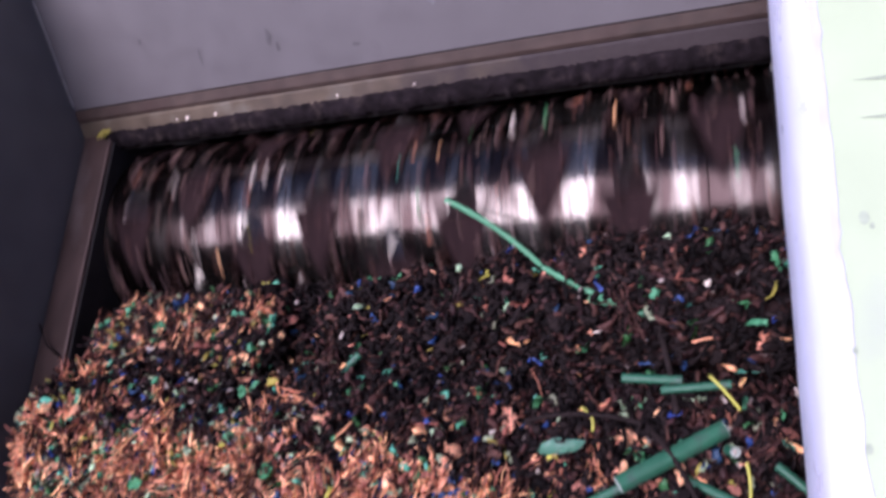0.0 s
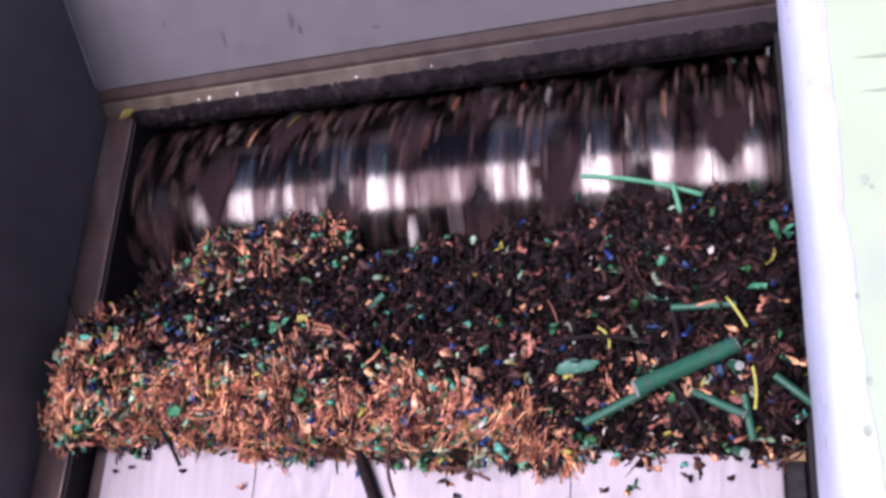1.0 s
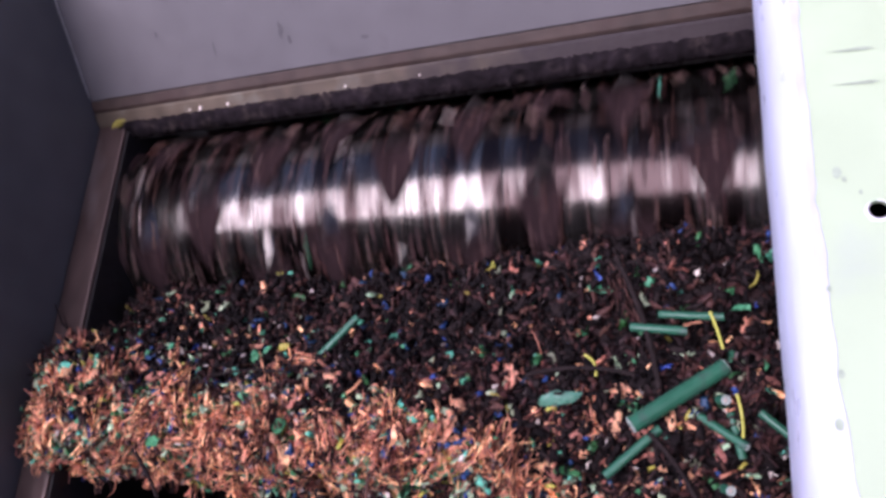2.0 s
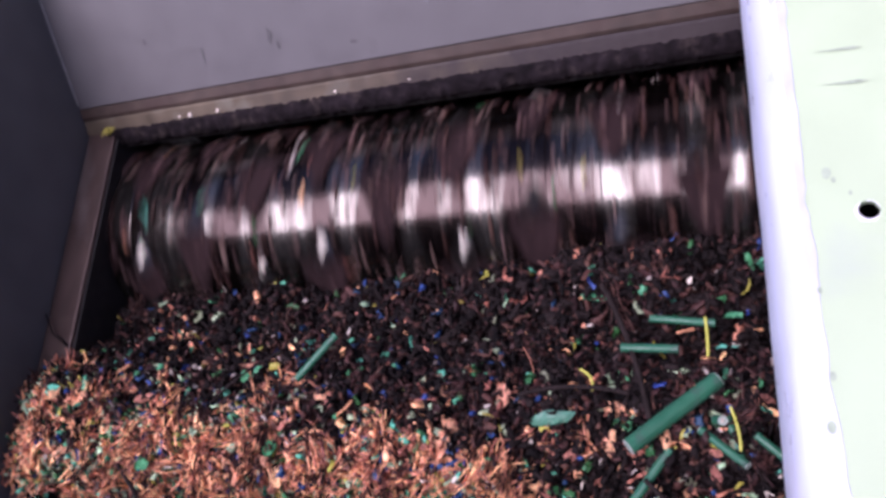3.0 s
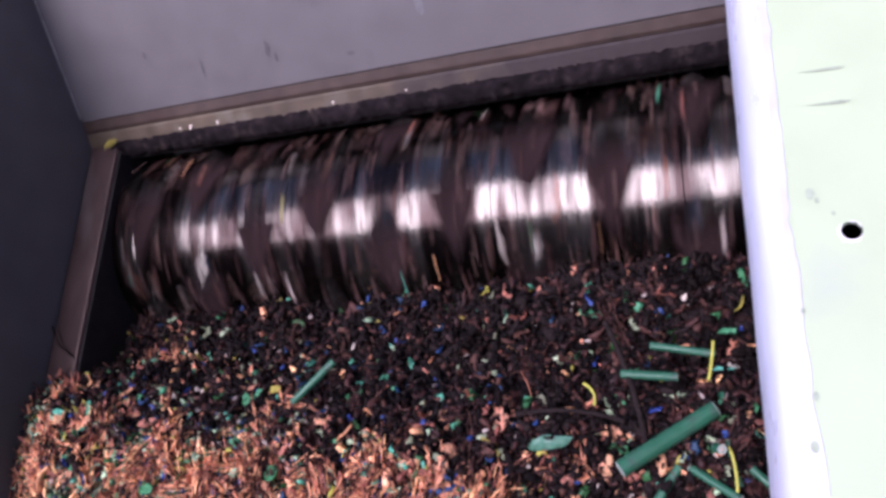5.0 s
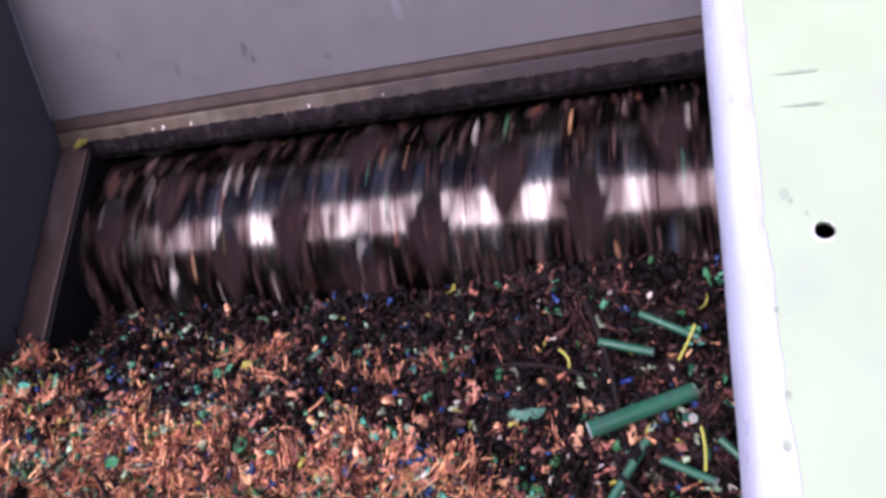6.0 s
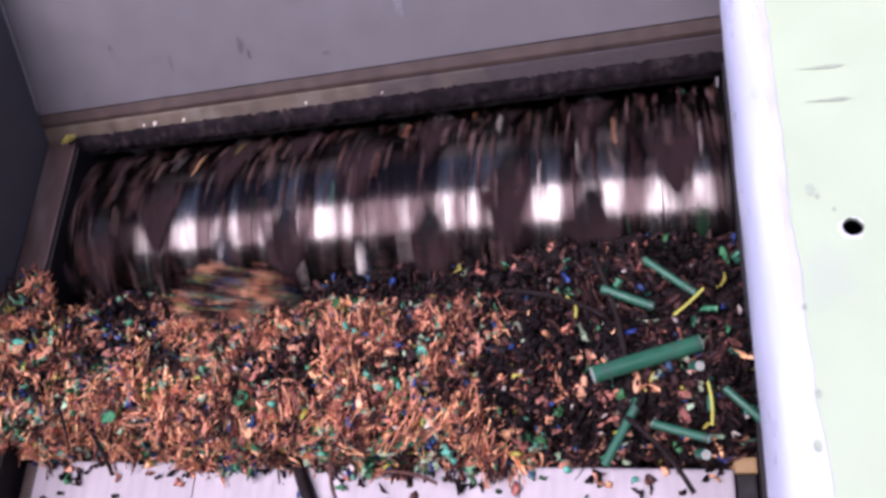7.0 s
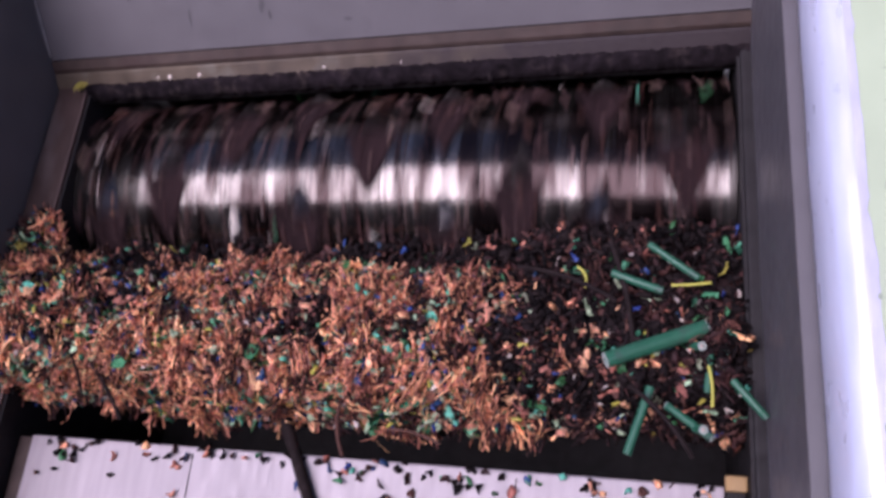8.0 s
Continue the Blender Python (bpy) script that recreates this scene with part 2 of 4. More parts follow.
def build_rear_bar():
    bar = empty("stator_bar", (0.002, 0, 0))
    tagged(bar, "dusty brown steel bar along the foot of the sloping plate", "machine bar")
    L = 0.787
    part("flange", extrude_x([(-0.0005, -0.001), (-0.0025, 0.0012), (-0.0105, -0.0050), (-0.0125, -0.0080), (-0.0125, -0.014), (-0.0005, -0.014)], 0.0, L), RUST_STEEL, bar, "rust-brown flange")
    part("bar", extrude_x([(-0.0126, -0.0095), (-0.0150, -0.0098), (-0.0255, -0.0185), (-0.0270, -0.0215), (-0.0270, -0.034), (0.030, -0.034), (0.030, -0.0145), (-0.0125, -0.0145)], 0.0, L), TAN_STEEL, bar, "tan dusty bar")
    # crust of caked dust with a ragged rim
    rng = np.random.default_rng(4)
    bm = bmesh.new()
    n, rows = 220, []
    for i in range(n + 1):
        x = 0.03 + (L - 0.06) * i / n
        a, b = 0.0040 * noise.noise((x * 60, 0, 3)), 0.0060 * noise.noise((x * 75, 7, 1)) + 0.0030 * noise.noise((x * 210, 3, 1))
        lump = 0.0036 * max(0.0, noise.noise((x * 140, 2, 9)))
        prof = [(-0.0242 + a * 0.9, -0.0172), (-0.0285 + a, -0.0190 + lump), (-0.0345 + b, -0.0235 + lump), (-0.0385 + b, -0.0300), (-0.0375, -0.0345), (-0.026, -0.036)]
        rows.append([bm.verts.new((x, y + float(rng.normal(0, 0.0004)), z + float(rng.normal(0, 0.0004)))) for y, z in prof])
    for p, q in zip(rows, rows[1:]):
        for k in range(len(p) - 1):
            bm.faces.new((p[k], p[k + 1], q[k + 1], q[k]))
        bm.faces.new((p[-1], p[0], q[0], q[-1]))
    bm.faces.new(rows[0])
    bm.faces.new(rows[-1][::-1])
    part("dust_crust", bm, CRUD, bar, "ragged dark crust of caked dust", smooth=True)
    part("lip", extrude_x([(-0.0372, -0.0350), (-0.0372, -0.0400), (-0.027, -0.0400), (-0.027, -0.0365)], 0.045, L - 0.045), BLACK_STEEL, bar, "thin dark lower lip")
    for x, s in ((0.150, 1.0), (0.187, 0.8), (0.135, 0.5), (0.335, 0.5), (0.42, 0.4)):
        bm = bmesh.new()
        bmesh.ops.create_icosphere(bm, subdivisions=1, radius=0.0032 * s)
        for v in bm.verts:
            v.co = Vector((v.co.x * 0.8 + x, v.co.y * 1.4 - 0.0215, v.co.z * 0.7 - 0.0155))
        part("bright_chip", bm, WHITE, bar, "small bright chip stuck to the bar")
    return bar


def build_cover_panel():
    """The pale green cover with a rolled, worn edge, a bolt hole and two slits."""
    cover = empty("cover_panel", (0.735, 0, 0.207))
    tagged(cover, "pale green painted steel cover with a worn bare rolled edge", "machine cover")
    hole, hr = Vector((0.0505, -0.294)), 0.0050
    bm = bmesh.new()
    x0, x1, y0, y1 = 0.018, 0.55, -0.95, 0.30
    corners = [Vector((hole.x + dx, hole.y + dy)) for dx, dy in ((-0.02, -0.02), (0.02, -0.02), (0.02, 0.02), (-0.02, 0.02))]
    vs = {}

    def vert(x, y, z=0.0):
        key = (round(x, 5), round(y, 5), round(z, 5))
        if key not in vs:
            vs[key] = bm.verts.new((x, y, z))
        return vs[key]

    xs, ys = [x0, hole.x - 0.02, hole.x + 0.02, x1], [y0, hole.y - 0.02, hole.y + 0.02, y1]
    for i in range(3):
        for j in range(3):
            if i == 1 and j == 1:
                continue
            bm.faces.new([vert(xs[i], ys[j]), vert(xs[i + 1], ys[j]), vert(xs[i + 1], ys[j + 1]), vert(xs[i], ys[j + 1])])
    seg = 32
    rim = [vert(hole.x + hr * math.cos(a), hole.y + hr * math.sin(a)) for a in (2 * math.pi * k / seg for k in range(seg))]
    low = [bm.verts.new((v.co.x, v.co.y, -0.004)) for v in rim]
    start = seg * 5 // 8
    for c in range(4):
        ring = [rim[(start + c * seg // 4 + k) % seg] for k in range(seg // 4 + 1)]
        bm.faces.new([vert(*corners[c]), vert(*corners[(c + 1) % 4])] + ring[::-1])
    for k in range(seg):
        bm.faces.new((rim[k], rim[(k + 1) % seg], low[(k + 1) % seg], low[k]))
    part("sheet", bm, PAINT_GREEN, cover)
    prof = [(0.0180, 0.0)]
    for k in range(11):
        a = math.pi / 2 * k / 10
        prof.append((0.0175 - 0.0175 * math.sin(a), -0.030 + 0.0295 * math.cos(a)))
    prof += [(0.001, -0.042), (0.004, -0.044), (0.007, -0.040), (0.008, -0.028), (0.016, -0.006), (0.018, -0.006)]
    bm = bmesh.new()
    n, rows = 60, []
    for i in range(n + 1):
        y = -0.95 + 1.25 * i / n
        dent = 0.0008 * noise.noise((0, y * 14, 5))
        rows.append([bm.verts.new((x + dent * (x < 0.015), y, z)) for x, z in prof])
    for p, q in zip(rows, rows[1:]):
        for k in range(len(p)):
            bm.faces.new((p[k], p[(k + 1) % len(p)], q[(k + 1) % len(p)], q[k]))
    bm.faces.new(rows[0])
    bm.faces.new(rows[-1][::-1])
    part("rolled_edge", bm, WORN_EDGE, cover, "worn bare metal rolled edge", smooth=True)
    # bare band where the paint is worn off, with a ragged rim
    bm = bmesh.new()
    rows = []
    for i in range(161):
        y = -0.95 + 1.25 * i / 160
        rag = 0.0226 + 0.0022 * noise.noise((1, y * 30, 2)) + 0.0016 * noise.noise((4, y * 110, 6)) + 0.004 * smooth(-0.30, -0.45, y)
        rows.append([bm.verts.new((x, y, z)) for x, z in ((0.0178, 0.0002), (0.0186, 0.0006), (rag, 0.0006), (rag + 0.0003, 0.0001))])
    for p, q in zip(rows, rows[1:]):
        for k in range(3):
            bm.faces.new((p[k], p[k + 1], q[k + 1], q[k]))
    part("bare_band", bm, BARE_METAL, cover, "bare grey metal where the paint is worn away")
    # chipped bare ring round the hole, and slits
    bm = bmesh.new()
    ring = []
    for k in range(40):
        a = 2 * math.pi * k / 40
        r2 = 0.0059 + 0.0014 * noise.noise((math.cos(a) * 2, math.sin(a) * 2, 4))
        ring.append((bm.verts.new((hole.x + 0.0051 * math.cos(a), hole.y + 0.0051 * math.sin(a), 0.0006)), bm.verts.new((hole.x + r2 * math.cos(a) - 0.001, hole.y + r2 * math.sin(a) - 0.001, 0.0006))))
    for k in range(40):
        p, q = ring[k], ring[(k + 1) % 40]
        bm.faces.new((p[0], p[1], q[1], q[0]))
    part("chipped_ring", bm, BARE_WHITE, cover, "chipped bare ring round the bolt hole")
    for y, dx in ((-0.199, 0.0), (-0.220, 0.001)):
        bm = bmesh.new()
        pts = [(0.034 + dx, y, 0.0008), (0.045 + dx, y - 0.0012, 0.0008), (0.054 + dx, y - 0.0016, 0.0008), (0.058 + dx, y - 0.0006, 0.0008), (0.053 + dx, y + 0.0006, 0.0008), (0.043 + dx, y + 0.0003, 0.0008)]
        bm.faces.new([bm.verts.new(p) for p in pts])
        part("scratch", bm, SCRATCH, cover, "grey scratch through the paint")
    for x, y, r in ((0.022, -0.402, 0.0022), (0.025, -0.378, 0.0016), (0.021, -0.452, 0.003), (0.036, -0.276, 0.0012), (0.043, -0.284, 0.001), (0.0235, -0.335, 0.0012), (0.033, -0.272, 0.0024)):
        bm = bmesh.new()
        bm.faces.new([bm.verts.new((x + r * (1 + 0.5 * noise.noise((k, x * 90, 1))) * math.cos(k * 0.785), y + 1.5 * r * math.sin(k * 0.785), 0.0007)) for k in range(8)])
        part("paint_chip", bm, SCRATCH, cover, "small grey chip in the paint")
    return cover


BARE_METAL = mat("bare_lilac_metal", (0.62, 0.62, 0.74), 0.5, 0.15, var=0.12, scale=90, bump=0.15, stain=(0.58, 0.57, 0.66), stain_at=0.58, stain_scale=40, stretch=(1, 0.4, 1))
BARE_WHITE = mat("bare_primer", (0.80, 0.78, 0.80), 0.6, var=0.1, scale=200)
SCRATCH = mat("scratched_paint", (0.38, 0.44, 0.33), 0.6, var=0.2, scale=200)


# ---- the rotor ----
ROTOR = Vector((0.395, -0.117, -0.149))


def build_rotor():
    rotor = empty("rotor", ROTOR)
    tagged(rotor, "spinning steel shredder rotor with grooves and square knives", "rotor")
    pitch, count, seg = 0.0762, 9, 96
    prof = [(-0.349, 0.03), (-0.349, 0.1175)]
    for i in range(count * 3):
        c = -0.343 + pitch / 3 * i
        r = 0.1178 + 0.0010 * noise.noise((i * 2.3, 4, 1))
        prof += [(c + 0.0006, r), (c + pitch / 3 - 0.0006, r + 0.0004 * noise.noise((i * 5.1, 2, 2)))]
    prof += [(0.349, 0.1175), (0.349, 0.03)]
    bm = bmesh.new()
    rings = [[bm.verts.new((x, r * math.cos(2 * math.pi * k / seg), r * math.sin(2 * math.pi * k / seg))) for k in range(seg)] for x, r in prof]
    for p, q in zip(rings, rings[1:]):
        for k in range(seg):
            bm.faces.new((p[k], p[(k + 1) % seg], q[(k + 1) % seg], q[k]))
    bm.faces.new(rings[0][::-1])
    bm.faces.new(rings[-1])
    part("drum", bm, ROTOR_STEEL, rotor, "polished steel drum smeared with dust", smooth=False)
    # a square knife set on its corner in a holder, behind a wedge-shaped chip pocket
    knife_me = mesh_of(box(-0.0115, 0.0115, -0.005, 0.005, -0.0115, 0.0115, 0.0012), "knife", KNIFE_STEEL)
    bm = bmesh.new()
    pts = [(-0.024, -0.004), (0.0, 0.012), (0.024, -0.004), (0.0, -0.014)]
    f = [bm.verts.new((x, 0.005, z)) for x, z in pts]
    g = [bm.verts.new((x * 0.8, 0.040, z * 0.3 - 0.011)) for x, z in pts]
    bm.faces.new(f)
    bm.faces.new(g[::-1])
    for k in range(4):
        bm.faces.new((f[k], f[(k + 1) % 4], g[(k + 1) % 4], g[k]))
    holder_me = mesh_of(bm, "knife_holder", ROTOR_STEEL)
    # the pocket is a raised wedge; its dark colour paints the recess's shade
    bm = bmesh.new()
    n, rows = 9, []
    for i in range(n + 1):
        ang = -0.62 * i / n
        half = 0.027 * (1 - (i / n)) ** 0.85 + 0.0012
        rows.append([bm.verts.new((sx * half, r * math.sin(ang), r * math.cos(ang) - 0.1155)) for r, sx in ((0.1192, -1), (0.1202, 0), (0.1192, 1), (0.112, 0))])
    for p, q in zip(rows, rows[1:]):
        for k in range(4):
            bm.faces.new((p[k], p[(k + 1) % 4], q[(k + 1) % 4], q[k]))
    bm.faces.new(rows[0])
    bm.faces.new(rows[-1][::-1])
    pocket_me = mesh_of(bm, "chip_pocket", POCKET)
    screw_bm = bmesh.new()
    bmesh.ops.create_cone(screw_bm, cap_ends=True, segments=10, radius1=0.0045, radius2=0.004, depth=0.003)
    screw_me = mesh_of(screw_bm, "screw", BLACK_STEEL)
    for i in range(count):
        c = -0.343 + pitch * (i + 0.5)
        for j in range(5):
            turn = 72 * j + (0, 52, 18, 75, 33, 84, 61, 8, 45)[i]
            holder = new("knife_holder", holder_me)
            holder.parent = rotor
            holder.matrix_local = pose(0, 0, 0, turn) @ pose(c, 0, 0.1155)
            for name, me, m in (("knife", knife_me, pose(0, -0.0005, 0.0, 0, 45, 0)), ("screw", screw_me, pose(0, -0.0068, 0.0, 90)), ("chip_pocket", pocket_me, pose(0, -0.005, 0))):
                ob = new(name, me)
                ob.parent = holder
                ob.matrix_local = m
    return rotor


# ---- the pusher ----
def build_pusher():
    """Its origin is the middle of its upper front edge; it reaches back towards -y."""
    pusher = empty("pusher", (0.0, -0.42, -0.05))
    tagged(pusher, "pale worn steel pusher plate strewn with chips", "pusher")
    part("body", box(0.066, 0.727, -0.50, -0.004, -0.245, -0.0085, 0.002), BLACK_STEEL, pusher, "dark steel body")
    part("top_plate", box(0.064, 0.7275, -0.505, 0.0, -0.008, 0.0, 0.0018), PLATE, pusher, "bright worn steel top plate")
    part("side_guide", box(0.0475, 0.0625, -0.50, -0.002, -0.245, -0.002, 0.0015), RUST_STEEL, pusher, "brown steel side guide")
    right = part("side_guide", box(0.729, 0.7435, -0.50, -0.002, -0.245, -0.002, 0.0015), BLACK_STEEL, pusher, "dark steel side guide")
    part("end_block", box(0.7275, 0.7440, -0.004, 0.008, -0.002, 0.010, 0.0012), TAN, right, "tan block at the guide's end")
    for x in (0.25, 0.56):
        part("seam", box(x, x + 0.0009, -0.50, -0.006, 0.0001, 0.0005), BLACK_STEEL, pusher, "fine dark scratch along the plate")
    return pusher


# ---- shredded cable ----
def swept_chips(points, normals, rng, length, width, thick, bend, segs=3, lift=0.65, az=None, jitter=0.0):
    """Bent strips of small cross-section, one at every point: verts and faces, all at once."""
    n = len(points)
    L = rng.uniform(*length, n)
    w = rng.uniform(*width, n)
    h = rng.uniform(*thick, n)
    k = rng.normal(0, bend, n)
    k2 = rng.normal(0, bend * 0.6, n)
    az = rng.uniform(0, 2 * np.pi, n) if az is None else az
    tilt = rng.normal(0, lift, n)
    roll = rng.uniform(-1.1, 1.1, n)
    ref = np.stack([np.cos(az), np.sin(az), np.zeros(n)], 1)
    ref -= normals * np.sum(ref * normals, 1, keepdims=True)
    ref /= np.linalg.norm(ref, axis=1, keepdims=True)
    side = np.cross(normals, ref)
    d = ref * np.cos(tilt)[:, None] + normals * np.sin(tilt)[:, None]
    up = np.cross(d, side)
    up *= np.sign(np.sum(up * normals, 1, keepdims=True) + 1e-9)
    s2 = side * np.cos(roll)[:, None] + up * np.sin(roll)[:, None]
    u2 = -side * np.sin(roll)[:, None] + up * np.cos(roll)[:, None]
    rings = []
    for i in range(segs + 1):
        q = i / segs - 0.5
        a, a2 = k * q, k2 * q
        centre = points + d * (L * q * (1 - 0.16 * a * a))[:, None] + u2 * (L * q * a * 0.5)[:, None] + s2 * (L * q * a2 * 0.5)[:, None]
        fade = (1 - 0.45 * abs(2 * q) ** 2) * rng.uniform(0.75, 1.1, n)
        for su, sv in ((-1, -1), (1, -1), (1, 1), (-1, 1)):
            rings.append(centre + s2 * (su * w * fade / 2)[:, None] + u2 * (sv * h / 2)[:, None])
    v = np.stack(rings, 1).reshape(-1, 3)
    v = v + rng.normal(0, 1, v.shape) * jitter
    m = 4 * (segs + 1)
    quads = []
    for i in range(segs):
        for j in range(4):
            quads.append((4 * i + j, 4 * i + (j + 1) % 4, 4 * i + 4 + (j + 1) % 4, 4 * i + 4 + j))
    quads += [(3, 2, 1, 0), (m - 4, m - 3, m - 2, m - 1)]
    f = (np.arange(n)[:, None, None] * m + np.array(quads)[None]).reshape(-1, 4)
    return v, f


def chip_part(name, sets, material, parent, label=""):
    vs, fs, off = [], [], 0
    for v, f in sets:
        vs.append(v)
        fs.append(f + off)
        off += len(v)
    v, f = np.concatenate(vs), np.concatenate(fs)
    me = bpy.data.meshes.new(name)
    me.vertices.add(len(v))
    me.vertices.foreach_set("co", v.astype(np.float32).ravel())
    me.loops.add(f.size)
    me.loops.foreach_set("vertex_index", f.astype(np.int32).ravel())
    me.polygons.add(len(f))
    me.polygons.foreach_set("loop_start", np.arange(0, f.size, 4, dtype=np.int32))
    me.update(calc_edges=True)
    me.validate()
    me.materials.append(material)
    ob = new(name, me)
    ob.parent = parent
    return tagged(ob, label, kind="stuff")


def chip_wads(name, points, normals, rng, parent):
    bm = bmesh.new()
    bmesh.ops.create_icosphere(bm, subdivisions=2, radius=1)
    unit = np.array([v.co[:] for v in bm.verts])
    tri = np.array([[v.index for v in f.verts] for f in bm.faces])
    bm.free()
    vs, fs = [], []
    for i, (p, nv) in enumerate(zip(points, normals)):
        q = Vector(nv).to_track_quat("Z", "Y").to_matrix() @ Euler((rng.normal(0, 0.3), rng.normal(0, 0.3), rng.uniform(0, 6.28))).to_matrix()
        k = rng.normal(0, 2.2, (5, 3))
        lump = 1 + 0.14 * np.sin(unit @ k.T + rng.uniform(0, 6.28, 5)).sum(1) + rng.normal(0, 0.06, len(unit))
        size = np.array([rng.uniform(0.004, 0.011), rng.uniform(0.003, 0.007), rng.uniform(0.002, 0.0035)])
        vs.append((unit * lump[:, None] * size) @ np.array(q).T + p - np.array(nv) * 0.001)
        fs.append(tri + i * len(unit))
    v, f = np.concatenate(vs), np.concatenate(fs)
    me = bpy.data.meshes.new(name)
    me.from_pydata(v.tolist(), [], f.tolist())
    me.materials.append(COPPER_WOOL)
    ob = new(name, me)
    ob.parent = parent
    return tagged(ob, "felted wads of fine copper", kind="stuff")


def wave(x, y, s, seed):
    return noise.noise((x * s + seed, y * s - seed, seed * 1.7))


def smooth(a, b, v):
    t = min(max((v - a) / (b - a), 0), 1)
    return t * t * (3 - 2 * t)


def front_height(x, y):
    """The heap between pusher and rotor; None where it has no body."""
    s = y + 0.448
    edge = 0.012 * wave(x, 0.3, 9, 3) + 0.006 * wave(x, 0.3, 30, 8)
    s -= edge
    over = smooth(-0.45, -0.425, y) * (1 - smooth(-0.35, -0.325, y))
    x_left = 0.049 - 0.004 * over + 0.006 * wave(0, y, 40, 2)
    if s < 0 or s > 0.25 or x < x_left or x > 0.744:
        return None
    z = -0.055 + 0.060 * smooth(0.0, 0.035, s) - 0.125 * smooth(0.08, 0.22, s)
    z += 0.016 * (1 - smooth(0.04, 0.28, x)) * smooth(0.02, 0.05, s)
    z -= 0.026 * smooth(0.45, 0.64, x) * smooth(0.0, 0.03, s) * (1 - smooth(0.12, 0.2, s))
    z += 0.016 * wave(x, y, 13, 5) + 0.014 * wave(x, y, 34, 6) + 0.009 * wave(x, y, 75, 7)
    if x < 0.055 and over > 0.3:
        z = max(min(z, 0.012) - 0.05 * smooth(0.03, 0.0, x), -0.016)
    return z


def front_dark(x, y):
    """Where dark sheath and tarnished copper replace bright copper, in part to paint shade."""
    d = 0.92 * smooth(0.44, 0.58, x + 1.5 * (y + 0.40) + 0.05 * wave(x, y, 12, 4)) + 0.80 * smooth(-0.415, -0.340, y + 0.032 * wave(x, y, 19, 2))
    d = min(d, 0.90) + 0.10 * smooth(-0.365, -0.315, y + 0.02 * wave(x, y, 13, 9))
    return min(d, 1.0)


def rear_height(x, y):
    """The loose band that churns at the rotor."""
    if x < 0.05 or x > 0.742 or y < -0.30 or y > -0.165 + 0.012 * wave(x, 0, 11, 1):
        return None
    z = -0.060 + 0.030 * smooth(0.38, 0.62, x) - 0.050 * smooth(-0.235, -0.17, y)
    z -= 0.03 * (1 - smooth(-0.30, -0.27, y))
    return z + 0.018 * wave(x, y, 14, 11) + 0.012 * wave(x, y, 33, 12) + 0.005 * wave(x, y, 80, 9)


def clump_height(rx, ry, rz, seed):
    def height(x, y):
        q = (x / rx) ** 2 + (y / ry) ** 2 + 0.5 * wave(x, y, 22, seed)
        return rz * math.sqrt(1 - q) if q < 1 else None
    return height


MIX = (  # name, material, share, share where the heap is dark, share by the left side plate, length, width, thickness, bend, raggedness
    ("copper_flakes", COPPER, 0.25, 0.014, 0.13, (0.007, 0.027), (0.0018, 0.0080), (0.0004, 0.0010), 2.0, 0.0008),
    ("tarnished_copper_bits", COPPER_DULL, 0.14, 0.25, 0.14, (0.007, 0.024), (0.0018, 0.0075), (0.0005, 0.0011), 1.9, 0.0008),
    ("green_chips", GREEN, 0.1, 0.012, 0.17, (0.005, 0.021), (0.0020, 0.0076), (0.0006, 0.0012), 1.9, 0.0013),
    ("pale_green_chips", PALE_GREEN, 0.115, 0.007, 0.15, (0.005, 0.018), (0.0018, 0.0068), (0.0006, 0.0012), 1.9, 0.0013),
    ("blue_chips", BLUE, 0.08, 0.012, 0.08, (0.005, 0.015), (0.0018, 0.0060), (0.0006, 0.0012), 1.7, 0.0012),
    ("yellow_chips", YELLOW, 0.05, 0.002, 0.08, (0.005, 0.018), (0.0015, 0.0050), (0.0006, 0.0012), 1.5, 0.0007),
    ("pale_chips", WHITE, 0.085, 0.006, 0.06, (0.004, 0.013), (0.0010, 0.0040), (0.0005, 0.0011), 2.0, 0.0008),
    ("black_chips", BLACK, 0.18, 0.697, 0.19, (0.006, 0.020), (0.0026, 0.0080), (0.0010, 0.0020), 1.0, 0.0006),
)


